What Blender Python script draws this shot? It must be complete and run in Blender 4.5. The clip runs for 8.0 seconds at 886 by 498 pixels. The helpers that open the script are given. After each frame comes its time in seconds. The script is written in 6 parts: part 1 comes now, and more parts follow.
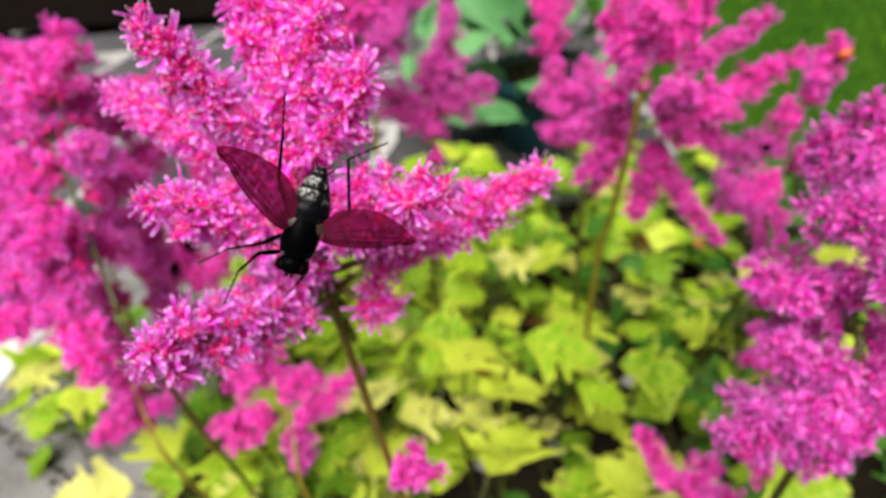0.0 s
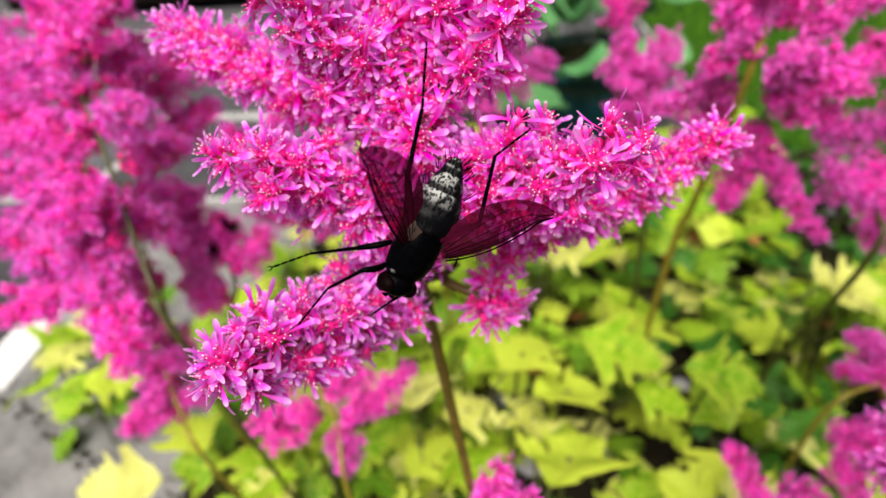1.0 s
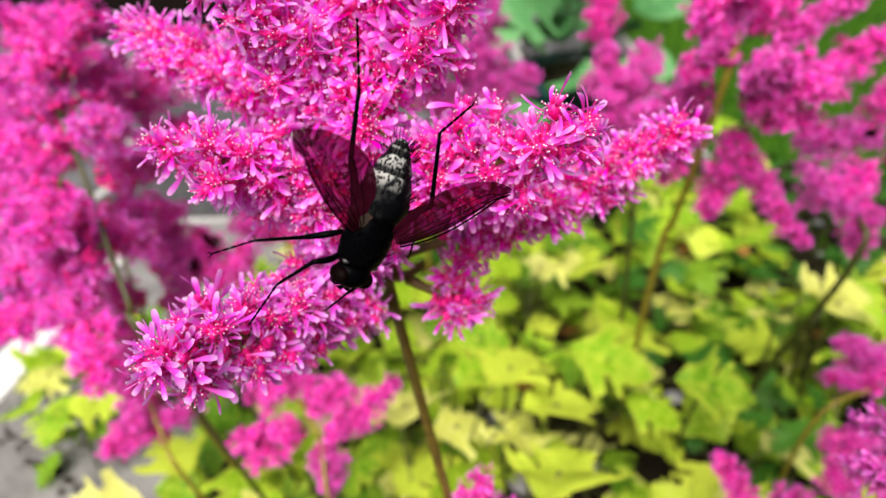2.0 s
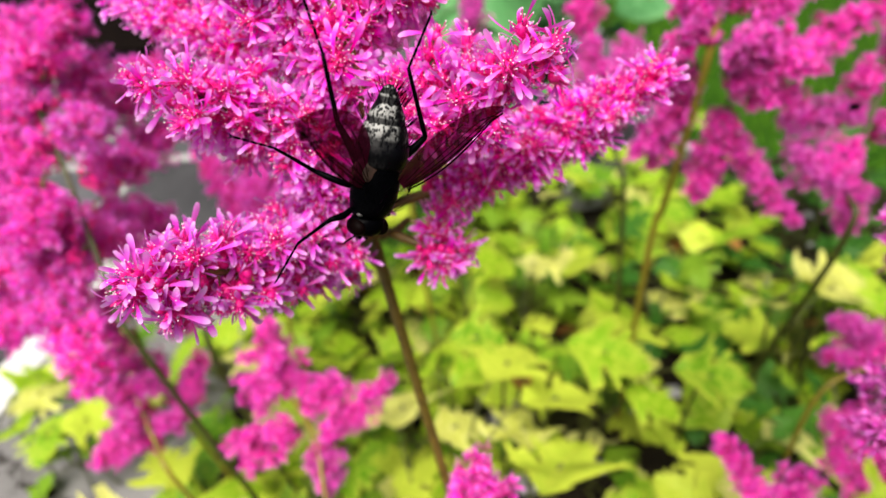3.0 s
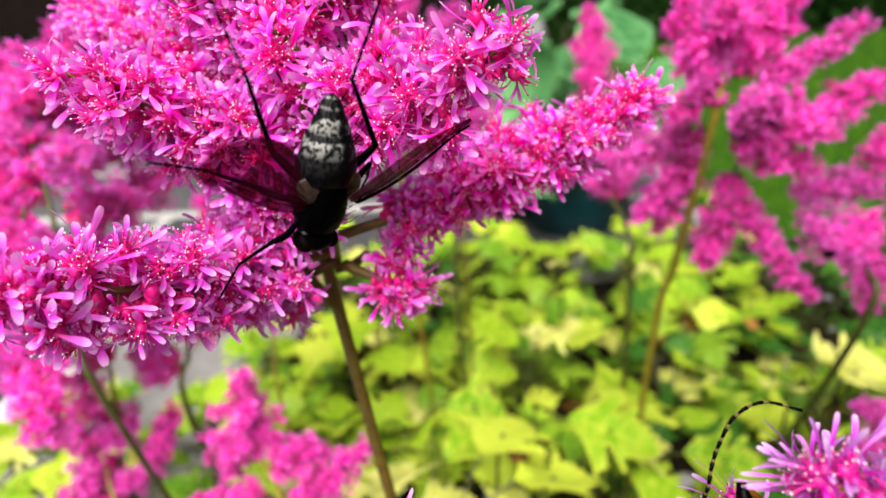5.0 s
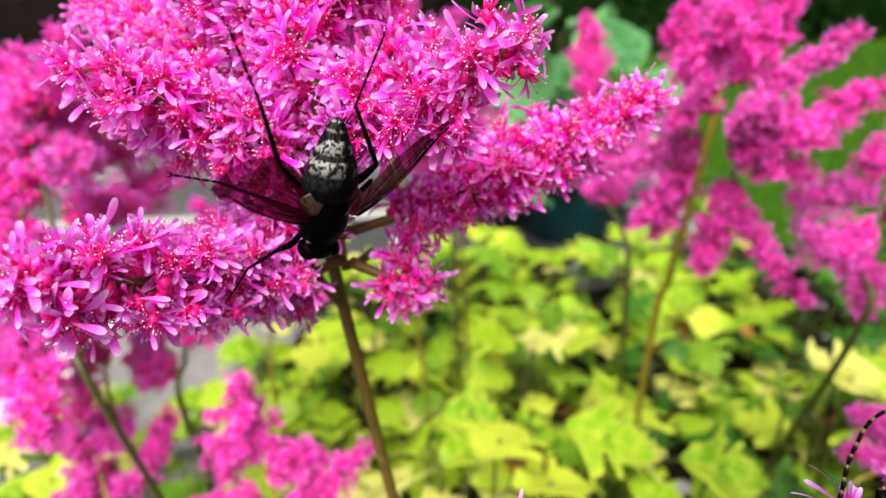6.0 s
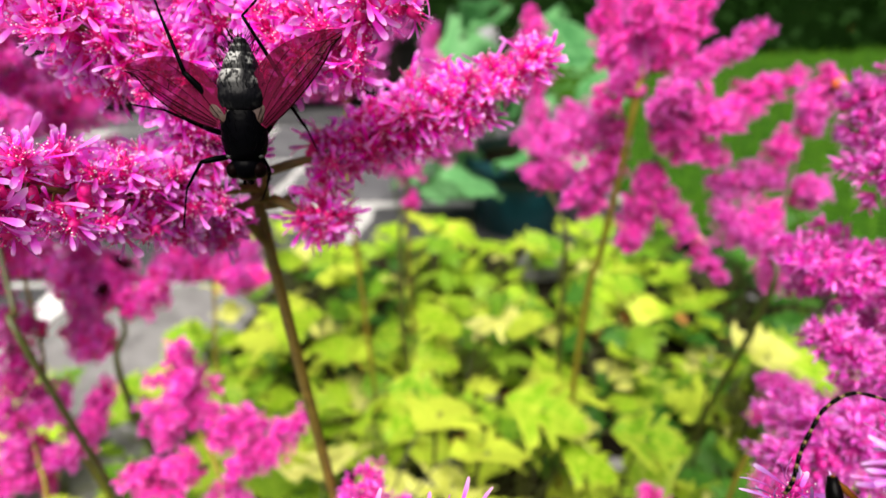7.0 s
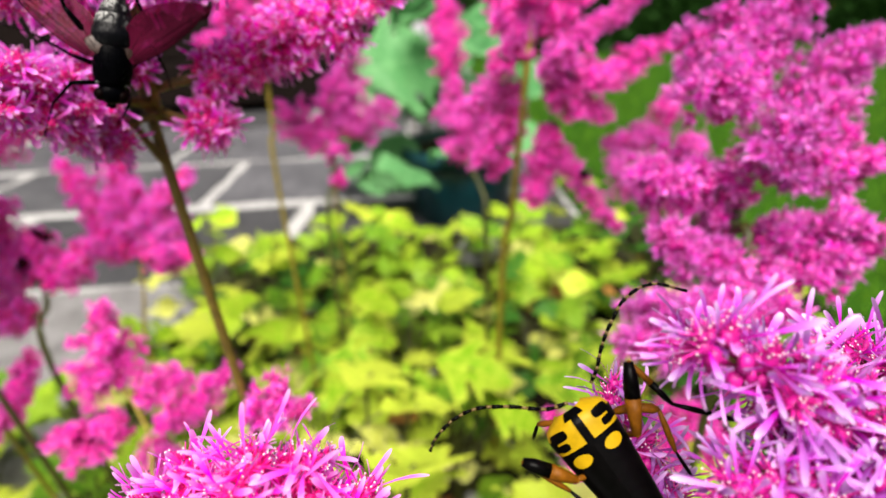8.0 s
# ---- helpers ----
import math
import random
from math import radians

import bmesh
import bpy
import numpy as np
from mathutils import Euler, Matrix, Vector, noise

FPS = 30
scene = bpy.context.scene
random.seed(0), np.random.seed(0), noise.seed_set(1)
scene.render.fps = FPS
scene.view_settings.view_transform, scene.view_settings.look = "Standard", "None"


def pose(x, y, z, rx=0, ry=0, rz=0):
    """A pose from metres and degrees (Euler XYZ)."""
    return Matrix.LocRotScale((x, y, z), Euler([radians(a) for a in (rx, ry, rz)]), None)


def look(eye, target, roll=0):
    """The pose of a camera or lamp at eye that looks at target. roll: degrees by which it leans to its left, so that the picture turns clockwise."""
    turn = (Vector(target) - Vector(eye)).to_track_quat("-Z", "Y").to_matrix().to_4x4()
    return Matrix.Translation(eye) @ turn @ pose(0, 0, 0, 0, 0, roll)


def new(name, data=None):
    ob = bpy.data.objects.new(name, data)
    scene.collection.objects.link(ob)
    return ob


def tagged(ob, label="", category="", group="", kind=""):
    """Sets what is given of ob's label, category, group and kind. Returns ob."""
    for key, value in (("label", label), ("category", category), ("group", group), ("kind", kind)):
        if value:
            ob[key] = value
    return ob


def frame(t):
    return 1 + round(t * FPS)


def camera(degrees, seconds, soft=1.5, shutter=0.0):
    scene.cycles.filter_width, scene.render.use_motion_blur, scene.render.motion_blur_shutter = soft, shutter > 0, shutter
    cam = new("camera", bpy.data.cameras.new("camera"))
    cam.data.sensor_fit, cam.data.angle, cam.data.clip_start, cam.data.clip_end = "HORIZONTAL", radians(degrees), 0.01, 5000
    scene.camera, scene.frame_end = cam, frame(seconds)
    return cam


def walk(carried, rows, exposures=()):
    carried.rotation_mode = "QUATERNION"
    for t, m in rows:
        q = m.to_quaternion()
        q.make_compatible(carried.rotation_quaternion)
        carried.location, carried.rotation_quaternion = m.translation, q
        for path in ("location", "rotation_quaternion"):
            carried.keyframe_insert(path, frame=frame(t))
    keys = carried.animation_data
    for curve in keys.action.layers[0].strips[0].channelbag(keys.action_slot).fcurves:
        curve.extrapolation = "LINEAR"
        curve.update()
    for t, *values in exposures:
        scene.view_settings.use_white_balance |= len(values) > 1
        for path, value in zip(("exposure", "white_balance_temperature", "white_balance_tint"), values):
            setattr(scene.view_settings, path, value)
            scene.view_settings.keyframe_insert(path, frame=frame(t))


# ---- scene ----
cam = camera(76.5, 8.0, soft=1.5, shutter=0.0)
PATH = [
    (0, 0.01619, -0.03908, 0.37989, 55.488, 4.866, 4.223),
    (0.5, -0.00034, -0.02194, 0.37158, 54.629, 4.814, 6.662),
    (1, -0.00524, -0.02105, 0.36617, 54.617, 4.574, 6.758),
    (1.5, -0.00267, -0.01976, 0.36515, 55.574, 4.512, 6.587),
    (3, 7e-05, -0.0244, 0.35404, 57.76, 6.523, 4.164),
    (3.5, -0.00097, -0.0224, 0.35299, 58.542, 6.754, 4.021),
    (4, -0.00366, -0.01939, 0.35295, 58.89, 6.375, 3.185),
    (4.5, 0.00441, -0.01863, 0.34867, 61.09, 4.832, 4.166),
    (5, 0.00652, -0.01771, 0.34363, 65.193, 4.851, 6.773),
    (6.5, 0.00481, -0.02151, 0.34229, 65.865, 3.352, 5.627),
    (7, 0.01259, -0.03009, 0.33744, 65.589, 1.945, 2.785),
    (7.5, 0.02269, -0.04421, 0.33125, 65.858, 1.737, -0.466),
    (8, 0.02671, -0.05177, 0.32614, 65.679, 2.278, -2.849),
]
walk(cam, [(t, pose(*p)) for t, *p in PATH], [(0, 0.28), (1.5, 0.38), (3, 0.42), (4.5, 0.50), (5, 0.58), (8, 0.64)])

cam.data.dof.use_dof = True
cam.data.dof.focus_distance = 0.056
cam.data.dof.aperture_fstop = 21.0

# ---- world and sun ----
world = bpy.data.worlds.new("sky")
scene.world = world
world.use_nodes = True
wn = world.node_tree
sky = wn.nodes.new("ShaderNodeTexSky")
sky.sky_type = "NISHITA"
sky.sun_disc = False
sky.sun_elevation = radians(60)
sky.sun_rotation = radians(188)
sky.air_density, sky.dust_density, sky.ozone_density = 1.0, 8.0, 0.5
wn.links.new(sky.outputs[0], wn.nodes["Background"].inputs[0])
wn.nodes["Background"].inputs[1].default_value = 0.055
sun = new("sun", bpy.data.lights.new("sun", "SUN"))
sun.data.energy, sun.data.angle, sun.data.color = 5.5, radians(45), (1.0, 0.95, 0.88)
sun.matrix_basis = look((-0.15, -1.14, 2.0), (0, 0, 0))

# ---- materials ----
def material(name, rough=0.6, metal=0.0):
    m = bpy.data.materials.new(name)
    m.use_nodes = True
    b = m.node_tree.nodes["Principled BSDF"]
    b.inputs["Roughness"].default_value = rough
    b.inputs["Metallic"].default_value = metal
    return m, m.node_tree, b


def noise_tex(nt, scale, detail=4.0, rough=0.6, coord="Object"):
    tc = nt.nodes.new("ShaderNodeTexCoord")
    n = nt.nodes.new("ShaderNodeTexNoise")
    n.inputs["Scale"].default_value, n.inputs["Detail"].default_value, n.inputs["Roughness"].default_value = scale, detail, rough
    nt.links.new(tc.outputs[coord], n.inputs["Vector"])
    return n.outputs["Fac"]


def ramp(nt, fac, stops):
    r = nt.nodes.new("ShaderNodeValToRGB")
    while len(r.color_ramp.elements) < len(stops):
        r.color_ramp.elements.new(0.5)
    for e, (p, c) in zip(r.color_ramp.elements, stops):
        e.position, e.color = p, (*c, 1)
    nt.links.new(fac, r.inputs[0])
    return r.outputs[0]


def mix(nt, fac, a, b, mode="MIX"):
    n = nt.nodes.new("ShaderNodeMix")
    n.data_type, n.blend_type = "RGBA", mode
    for socket, v in ((n.inputs[0], fac), (n.inputs[6], a), (n.inputs[7], b)):
        if isinstance(v, (int, float)):
            socket.default_value = v
        elif isinstance(v, tuple):
            socket.default_value = (*v, 1)
        else:
            nt.links.new(v, socket)
    return n.outputs[2]


def bump(nt, b, height, strength, distance):
    n = nt.nodes.new("ShaderNodeBump")
    n.inputs["Strength"].default_value, n.inputs["Distance"].default_value = strength, distance
    nt.links.new(height, n.inputs["Height"])
    nt.links.new(n.outputs[0], b.inputs["Normal"])


def rand_of(nt, kind):
    """A random number by object or by island."""
    if kind == "object":
        return nt.nodes.new("ShaderNodeObjectInfo").outputs["Random"]
    return nt.nodes.new("ShaderNodeNewGeometry").outputs["Random Per Island"]


def uv_along(nt):
    tc = nt.nodes.new("ShaderNodeTexCoord")
    s = nt.nodes.new("ShaderNodeSeparateXYZ")
    nt.links.new(tc.outputs["UV"], s.inputs[0])
    return s.outputs[1], s.outputs[0]


def hue_by(nt, fac, colour, h=0.02, s=0.1, v=0.25):
    n = nt.nodes.new("ShaderNodeHueSaturation")
    for name, spread, mid in (("Hue", h, 0.5), ("Saturation", s, 1.0), ("Value", v, 1.0)):
        m = nt.nodes.new("ShaderNodeMapRange")
        m.inputs["To Min"].default_value, m.inputs["To Max"].default_value = mid - spread, mid + spread
        nt.links.new(fac, m.inputs["Value"])
        nt.links.new(m.outputs[0], n.inputs[name])
    nt.links.new(colour, n.inputs["Color"])
    return n.outputs[0]


def thin(nt, b, colour, amount):
    """Light that comes through a thin petal or leaf."""
    t = nt.nodes.new("ShaderNodeBsdfTranslucent")
    m = nt.nodes.new("ShaderNodeMixShader")
    m.inputs[0].default_value = amount
    nt.links.new(colour, t.inputs[0])
    nt.links.new(b.outputs[0], m.inputs[1])
    nt.links.new(t.outputs[0], m.inputs[2])
    nt.links.new(m.outputs[0], nt.nodes["Material Output"].inputs[0])


def petal_material(name, base, mid, tip, end, spread=0.24, through_it=0.28, pale=0.5):
    """Deep colour at the claw, paler toward the tip; some petals are faded nearly white."""
    m, nt, b = material(name, 0.55)
    along, _ = uv_along(nt)
    r = rand_of(nt, "island")
    c = ramp(nt, along, [(0.0, base), (0.22, base), (0.50, mid), (0.78, tip), (1.0, end)])
    c = mix(nt, ramp(nt, r, [(0.74, (0, 0, 0)), (0.86, (pale,) * 3)]), c, end)
    c = hue_by(nt, r, c, 0.016, 0.12, spread)
    c = hue_by(nt, rand_of(nt, "object"), c, 0.012, 0.05, 0.10)
    nt.links.new(c, b.inputs["Base Color"])
    b.inputs["Specular IOR Level"].default_value = 0.12
    thin(nt, b, c, through_it)
    return m


PETAL = petal_material("petal_pink", (0.90, 0.002, 0.33), (0.91, 0.014, 0.62), (0.86, 0.105, 0.82), (0.95, 0.53, 0.97), 0.20, 0.46, 0.38)
PETAL_FAR = petal_material("petal_deep_pink", (0.66, 0.002, 0.26), (0.88, 0.012, 0.50), (0.90, 0.100, 0.74), (0.95, 0.42, 0.88), 0.34, 0.34, 0.5)
# brightened copy of the far petals; extra light in the colour offsets shade
PETAL_LIT = petal_material("petal_lit_pink", (0.76, 0.003, 0.32), (0.88, 0.015, 0.58), (0.88, 0.12, 0.82), (0.95, 0.50, 0.94), 0.30, 0.40, 0.5)
PETAL_MAGENTA = petal_material("petal_magenta_pink", (0.46, 0.002, 0.20), (0.66, 0.009, 0.40), (0.76, 0.085, 0.64), (0.90, 0.46, 0.86), 0.40, 0.26, 0.40)
# lilac hue, also darkened: shade on the near spray is in this colour
PETAL_LILAC_SHADED = petal_material("petal_shaded_lilac_pink", (0.50, 0.004, 0.32), (0.58, 0.03, 0.56), (0.62, 0.17, 0.74), (0.82, 0.55, 0.91), 0.24, 0.36, 0.45)


def plain(name, colour, rough=0.5, spread=0.25, scale=900.0, metal=0.0, dark=None):
    m, nt, b = material(name, rough, metal)
    f = noise_tex(nt, scale)
    d = dark or tuple(c * (1 - spread) for c in colour)
    nt.links.new(ramp(nt, f, [(0.3, d), (0.7, colour)]), b.inputs["Base Color"])
    bump(nt, b, f, 0.2, 0.15 / scale)
    return m


CUP = plain("crimson_flower_cup", (0.88, 0.003, 0.27), 0.5, 0.35, 1500)
CUP_LILAC = plain("plum_flower_cup", (0.55, 0.004, 0.26), 0.5, 0.4, 1500)
CUP_FAR = plain("dark_crimson_flower_cup", (0.48, 0.004, 0.19), 0.5, 0.4, 900)
STAMEN = plain("crimson_stamen", (0.90, 0.02, 0.40), 0.5)
ANTHER = plain("pale_anther", (0.88, 0.70, 0.80), 0.5)
ANTHER_DARK = plain("violet_anther", (0.10, 0.02, 0.12), 0.6)
STEM = plain("reddish_brown_stem", (0.155, 0.102, 0.012), 0.5, 0.5, 500)
STEM_OLIVE = plain("olive_stem", (0.26, 0.20, 0.018), 0.5, 0.4, 300)
STEM_GREEN = plain("green_stem", (0.060, 0.066, 0.010), 0.5, 0.5, 300)


def leaf_material(name, low, mid, high, rough=0.45, mottle=0.5):
    m, nt, b = material(name, rough)
    b.inputs["Specular IOR Level"].default_value = 0.16
    r = rand_of(nt, "object")
    c = ramp(nt, r, [(0.0, low), (0.5, mid), (1.0, high)])
    # broad pale patches that grow from the margin, then fine grain
    patch = ramp(nt, noise_tex(nt, 4.5, 5, 0.7), [(0.46, (0, 0, 0)), (0.66, (mottle,) * 3)])
    c = mix(nt, patch, c, high)
    c = mix(nt, ramp(nt, noise_tex(nt, 38, 3), [(0.40, (0, 0, 0)), (0.75, (0.5,) * 3)]), c, low)
    # side ribs, a little paler and sunken, uneven along their length
    w = nt.nodes.new("ShaderNodeTexWave")
    w.wave_type, w.bands_direction = "BANDS", "Y"
    w.inputs["Scale"].default_value, w.inputs["Distortion"].default_value, w.inputs["Detail"].default_value = 1.5, 2.6, 3.0
    tc = nt.nodes.new("ShaderNodeTexCoord")
    nt.links.new(tc.outputs["UV"], w.inputs["Vector"])
    c = mix(nt, ramp(nt, w.outputs["Fac"], [(0.80, (0, 0, 0)), (0.99, (0.30, 0.30, 0.30))]), c, high)
    along, across = uv_along(nt)
    rib = ramp(nt, across, [(0.0, (0.75,) * 3), (0.10, (0.22,) * 3), (0.22, (0, 0, 0)), (0.46, (0, 0, 0)), (0.495, (0.5,) * 3), (0.505, (0.5,) * 3), (0.54, (0, 0, 0)), (0.78, (0, 0, 0)), (0.90, (0.22,) * 3), (1.0, (0.75,) * 3)])
    c = mix(nt, rib, c, high)
    c = mix(nt, ramp(nt, noise_tex(nt, 13, 2), [(0.70, (0, 0, 0)), (0.76, (0.7, 0.7, 0.7))]), c, (0.26, 0.10, 0.02))
    nt.links.new(c, b.inputs["Base Color"])
    bump(nt, b, w.outputs["Fac"], 0.3, 0.0005)
    thin(nt, b, c, 0.32)
    return m


LEAF = leaf_material("lime_leaf", (0.11, 0.29, 0.008), (0.28, 0.48, 0.012), (0.60, 0.67, 0.07))
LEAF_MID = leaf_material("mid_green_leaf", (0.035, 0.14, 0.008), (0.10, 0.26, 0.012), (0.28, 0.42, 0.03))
LEAF_YELLOW = leaf_material("yellow_leaf", (0.42, 0.45, 0.05), (0.58, 0.60, 0.12), (0.74, 0.73, 0.25))
LEAF_GREEN = leaf_material("green_leaf", (0.012, 0.06, 0.008), (0.03, 0.13, 0.012), (0.08, 0.22, 0.025))
LEAF_BROAD = leaf_material("broad_green_leaf", (0.03, 0.14, 0.04), (0.085, 0.28, 0.09), (0.18, 0.42, 0.17), 0.45)
LEAF_BROWN = leaf_material("withered_leaf", (0.10, 0.03, 0.01), (0.25, 0.09, 0.02), (0.4, 0.2, 0.05), 0.7)
GRASS = leaf_material("grass", (0.020, 0.070, 0.004), (0.050, 0.140, 0.007), (0.11, 0.24, 0.014), 0.7)
# near-black greens: the shade on the hedge is put into its leaf colour
HEDGE = leaf_material("shaded_hedge_leaf", (0.001, 0.005, 0.001), (0.003, 0.014, 0.002), (0.012, 0.042, 0.005), 0.7)
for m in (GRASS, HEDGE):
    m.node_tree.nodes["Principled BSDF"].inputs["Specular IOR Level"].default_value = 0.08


def ground_material(name, stops, scale, rough, depth):
    m, nt, b = material(name, rough)
    f = noise_tex(nt, scale, 8, 0.65)
    g = noise_tex(nt, scale * 9, 4, 0.6)
    c = mix(nt, 0.35, ramp(nt, f, stops), ramp(nt, g, stops))
    nt.links.new(c, b.inputs["Base Color"])
    bump(nt, b, f, 0.6, depth)
    return m


SOIL = ground_material("dark_soil", [(0.3, (0.004, 0.003, 0.002)), (0.6, (0.016, 0.012, 0.007)), (0.8, (0.05, 0.036, 0.022))], 30, 0.95, 0.006)
MORTAR = ground_material("pale_mortar", [(0.3, (0.21, 0.205, 0.20)), (0.7, (0.46, 0.455, 0.45))], 22, 0.9, 0.003)
LAWN = ground_material("lawn_ground", [(0.3, (0.008, 0.034, 0.002)), (0.7, (0.030, 0.090, 0.006))], 14, 0.95, 0.01)

LAWN.node_tree.nodes["Principled BSDF"].inputs["Specular IOR Level"].default_value = 0.05
SOIL.node_tree.nodes["Principled BSDF"].inputs["Specular IOR Level"].default_value = 0.1


def slate_material():
    m, nt, b = material("grey_slate", 0.6)
    f = noise_tex(nt, 9, 8, 0.65)
    g = noise_tex(nt, 70, 5, 0.6)
    c = ramp(nt, f, [(0.3, (0.032, 0.032, 0.037)), (0.55, (0.075, 0.074, 0.081)), (0.75, (0.16, 0.155, 0.16))])
    c = mix(nt, 0.3, c, ramp(nt, g, [(0.35, (0.025, 0.025, 0.03)), (0.65, (0.12, 0.118, 0.118))]))
    c = hue_by(nt, rand_of(nt, "object"), c, 0.0, 0.2, 0.4)
    nt.links.new(c, b.inputs["Base Color"])
    b.inputs["Specular IOR Level"].default_value = 0.2
    bump(nt, b, g, 0.5, 0.002)
    return m


SLATE = slate_material()
SLAB_PALE = ground_material("pale_beige_stone", [(0.32, (0.05, 0.047, 0.046)), (0.5, (0.145, 0.14, 0.14)), (0.72, (0.24, 0.235, 0.235))], 24, 0.8, 0.002)
MORTAR_WHITE = ground_material("white_mortar", [(0.3, (0.42, 0.42, 0.42)), (0.7, (0.72, 0.715, 0.71))], 26, 0.9, 0.003)

# ---- building helpers ----
def mesh_of(name, verts, faces, mats, slots=None, uvs=None, smooth=True):
    me = bpy.data.meshes.new(name)
    me.from_pydata(verts, [], faces)
    for m in mats:
        me.materials.append(m)
    if slots is not None:
        me.polygons.foreach_set("material_index", slots)
    if uvs is not None:
        layer = me.uv_layers.new(name="UVMap")
        idx = np.empty(len(me.loops), dtype=np.int32)
        me.loops.foreach_get("vertex_index", idx)
        layer.data.foreach_set("uv", np.asarray(uvs, dtype=np.float32)[idx].ravel())
    if smooth:
        me.polygons.foreach_set("use_smooth", [True] * len(me.polygons))
    me.update()
    return me


class Builder:
    """Gathers vertices, faces, slots and uvs of one mesh."""

    def __init__(self):
        self.v, self.f, self.s, self.uv = [], [], [], []

    def add(self, verts, faces, slot=0, uvs=None):
        o = len(self.v)
        self.v.extend(tuple(p) for p in verts)
        self.f.extend(tuple(i + o for i in q) for q in faces)
        self.s.extend([slot] * len(faces))
        self.uv.extend(uvs if uvs is not None else [(0.5, 0.5)] * len(verts))

    def tube(self, points, radii, slot=0, sides=8, cap=True):
        pts = [Vector(p) for p in points]
        if isinstance(radii, (int, float)):
            radii = [radii] * len(pts)
        verts, faces, uvs = [], [], []
        side = None
        for i, p in enumerate(pts):
            d = (pts[min(i + 1, len(pts) - 1)] - pts[max(i - 1, 0)]).normalized()
            if side is None:
                side = d.orthogonal().normalized()
            side = (side - d * side.dot(d)).normalized()
            up = d.cross(side)
            for k in range(sides):
                a = 2 * math.pi * k / sides
                verts.append(p + radii[i] * (math.cos(a) * side + math.sin(a) * up))
                uvs.append((k / sides, i / max(1, len(pts) - 1)))
        for i in range(len(pts) - 1):
            for k in range(sides):
                a, b = i * sides + k, i * sides + (k + 1) % sides
                faces.append((a, b, b + sides, a + sides))
        if cap:
            faces.append(tuple(range(sides))[::-1])
            faces.append(tuple(range(len(verts) - sides, len(verts))))
        self.add(verts, faces, slot, uvs)

    def ball(self, centre, radii, slot=0, rings=6, sides=8, turn=None):
        c = Vector(centre)
        verts, faces = [], []
        for i in range(1, rings):
            a = math.pi * i / rings
            for k in range(sides):
                b = 2 * math.pi * k / sides
                verts.append(Vector((radii[0] * math.sin(a) * math.cos(b), radii[1] * math.sin(a) * math.sin(b), radii[2] * math.cos(a))))
        n = len(verts)
        verts += [Vector((0, 0, radii[2])), Vector((0, 0, -radii[2]))]
        for i in range(rings - 2):
            for k in range(sides):
                a, b = i * sides + k, i * sides + (k + 1) % sides
                faces.append((a, a + sides, b + sides, b))
        for k in range(sides):
            faces.append((k, (k + 1) % sides, n))
            faces.append((n - sides + (k + 1) % sides, n - sides + k, n + 1))
        if turn is not None:
            verts = [turn @ p for p in verts]
        self.add([c + p for p in verts], faces, slot)

    def mesh(self, name, mats, smooth=True):
        return mesh_of(name, self.v, self.f, mats, self.s, self.uv, smooth)


def part(name, builder, mats, parent, label="", smooth=True):
    me = builder.mesh(name, mats, smooth) if isinstance(builder, Builder) else builder
    ob = new(name, me)
    ob.parent = parent
    if label:
        tagged(ob, label)
    return ob


def bend(points, steps):
    """A smooth line through the points."""
    p = [Vector(q) for q in points]
    p = [p[0] * 2 - p[1]] + p + [p[-1] * 2 - p[-2]]
    out = []
    for i in range(1, len(p) - 2):
        for k in range(steps):
            t = k / steps
            a, b, c, d = p[i - 1], p[i], p[i + 1], p[i + 2]
            out.append(0.5 * (2 * b + (c - a) * t + (2 * a - 5 * b + 4 * c - d) * t * t + (3 * b - a - 3 * c + d) * t ** 3))
    out.append(p[-2])
    return out


RNG = random.Random(11)


def turn_to(d, spin):
    """A turn that takes z to the direction d, spun about it."""
    return Vector(d).normalized().to_track_quat("Z", "Y").to_matrix() @ Matrix.Rotation(spin, 3, "Z")


def petal_shape(length, width, lift, curl):
    """A narrow spoon-shaped petal with a round tip that springs from the origin along +x; points, faces, uvs."""
    verts, faces, uvs = [], [], []
    for i, (t, q) in enumerate(((0.0, 0.24), (0.28, 0.30), (0.52, 0.56), (0.72, 0.90), (0.86, 1.0), (0.955, 0.76), (1.0, 0.28))):
        a = lift + curl * t
        x, z = length * t * math.cos(a), length * t * math.sin(a)
        for k in (-1, 0, 1):
            verts.append((x, k * width * q * 0.5, z + (0.10 * width if k else -0.06 * width)))
            uvs.append((0.5 + 0.5 * k, t))
        if i:
            o = 3 * (i - 1)
            faces += [(o, o + 1, o + 4, o + 3), (o + 1, o + 2, o + 5, o + 4)]
    return verts, faces, uvs


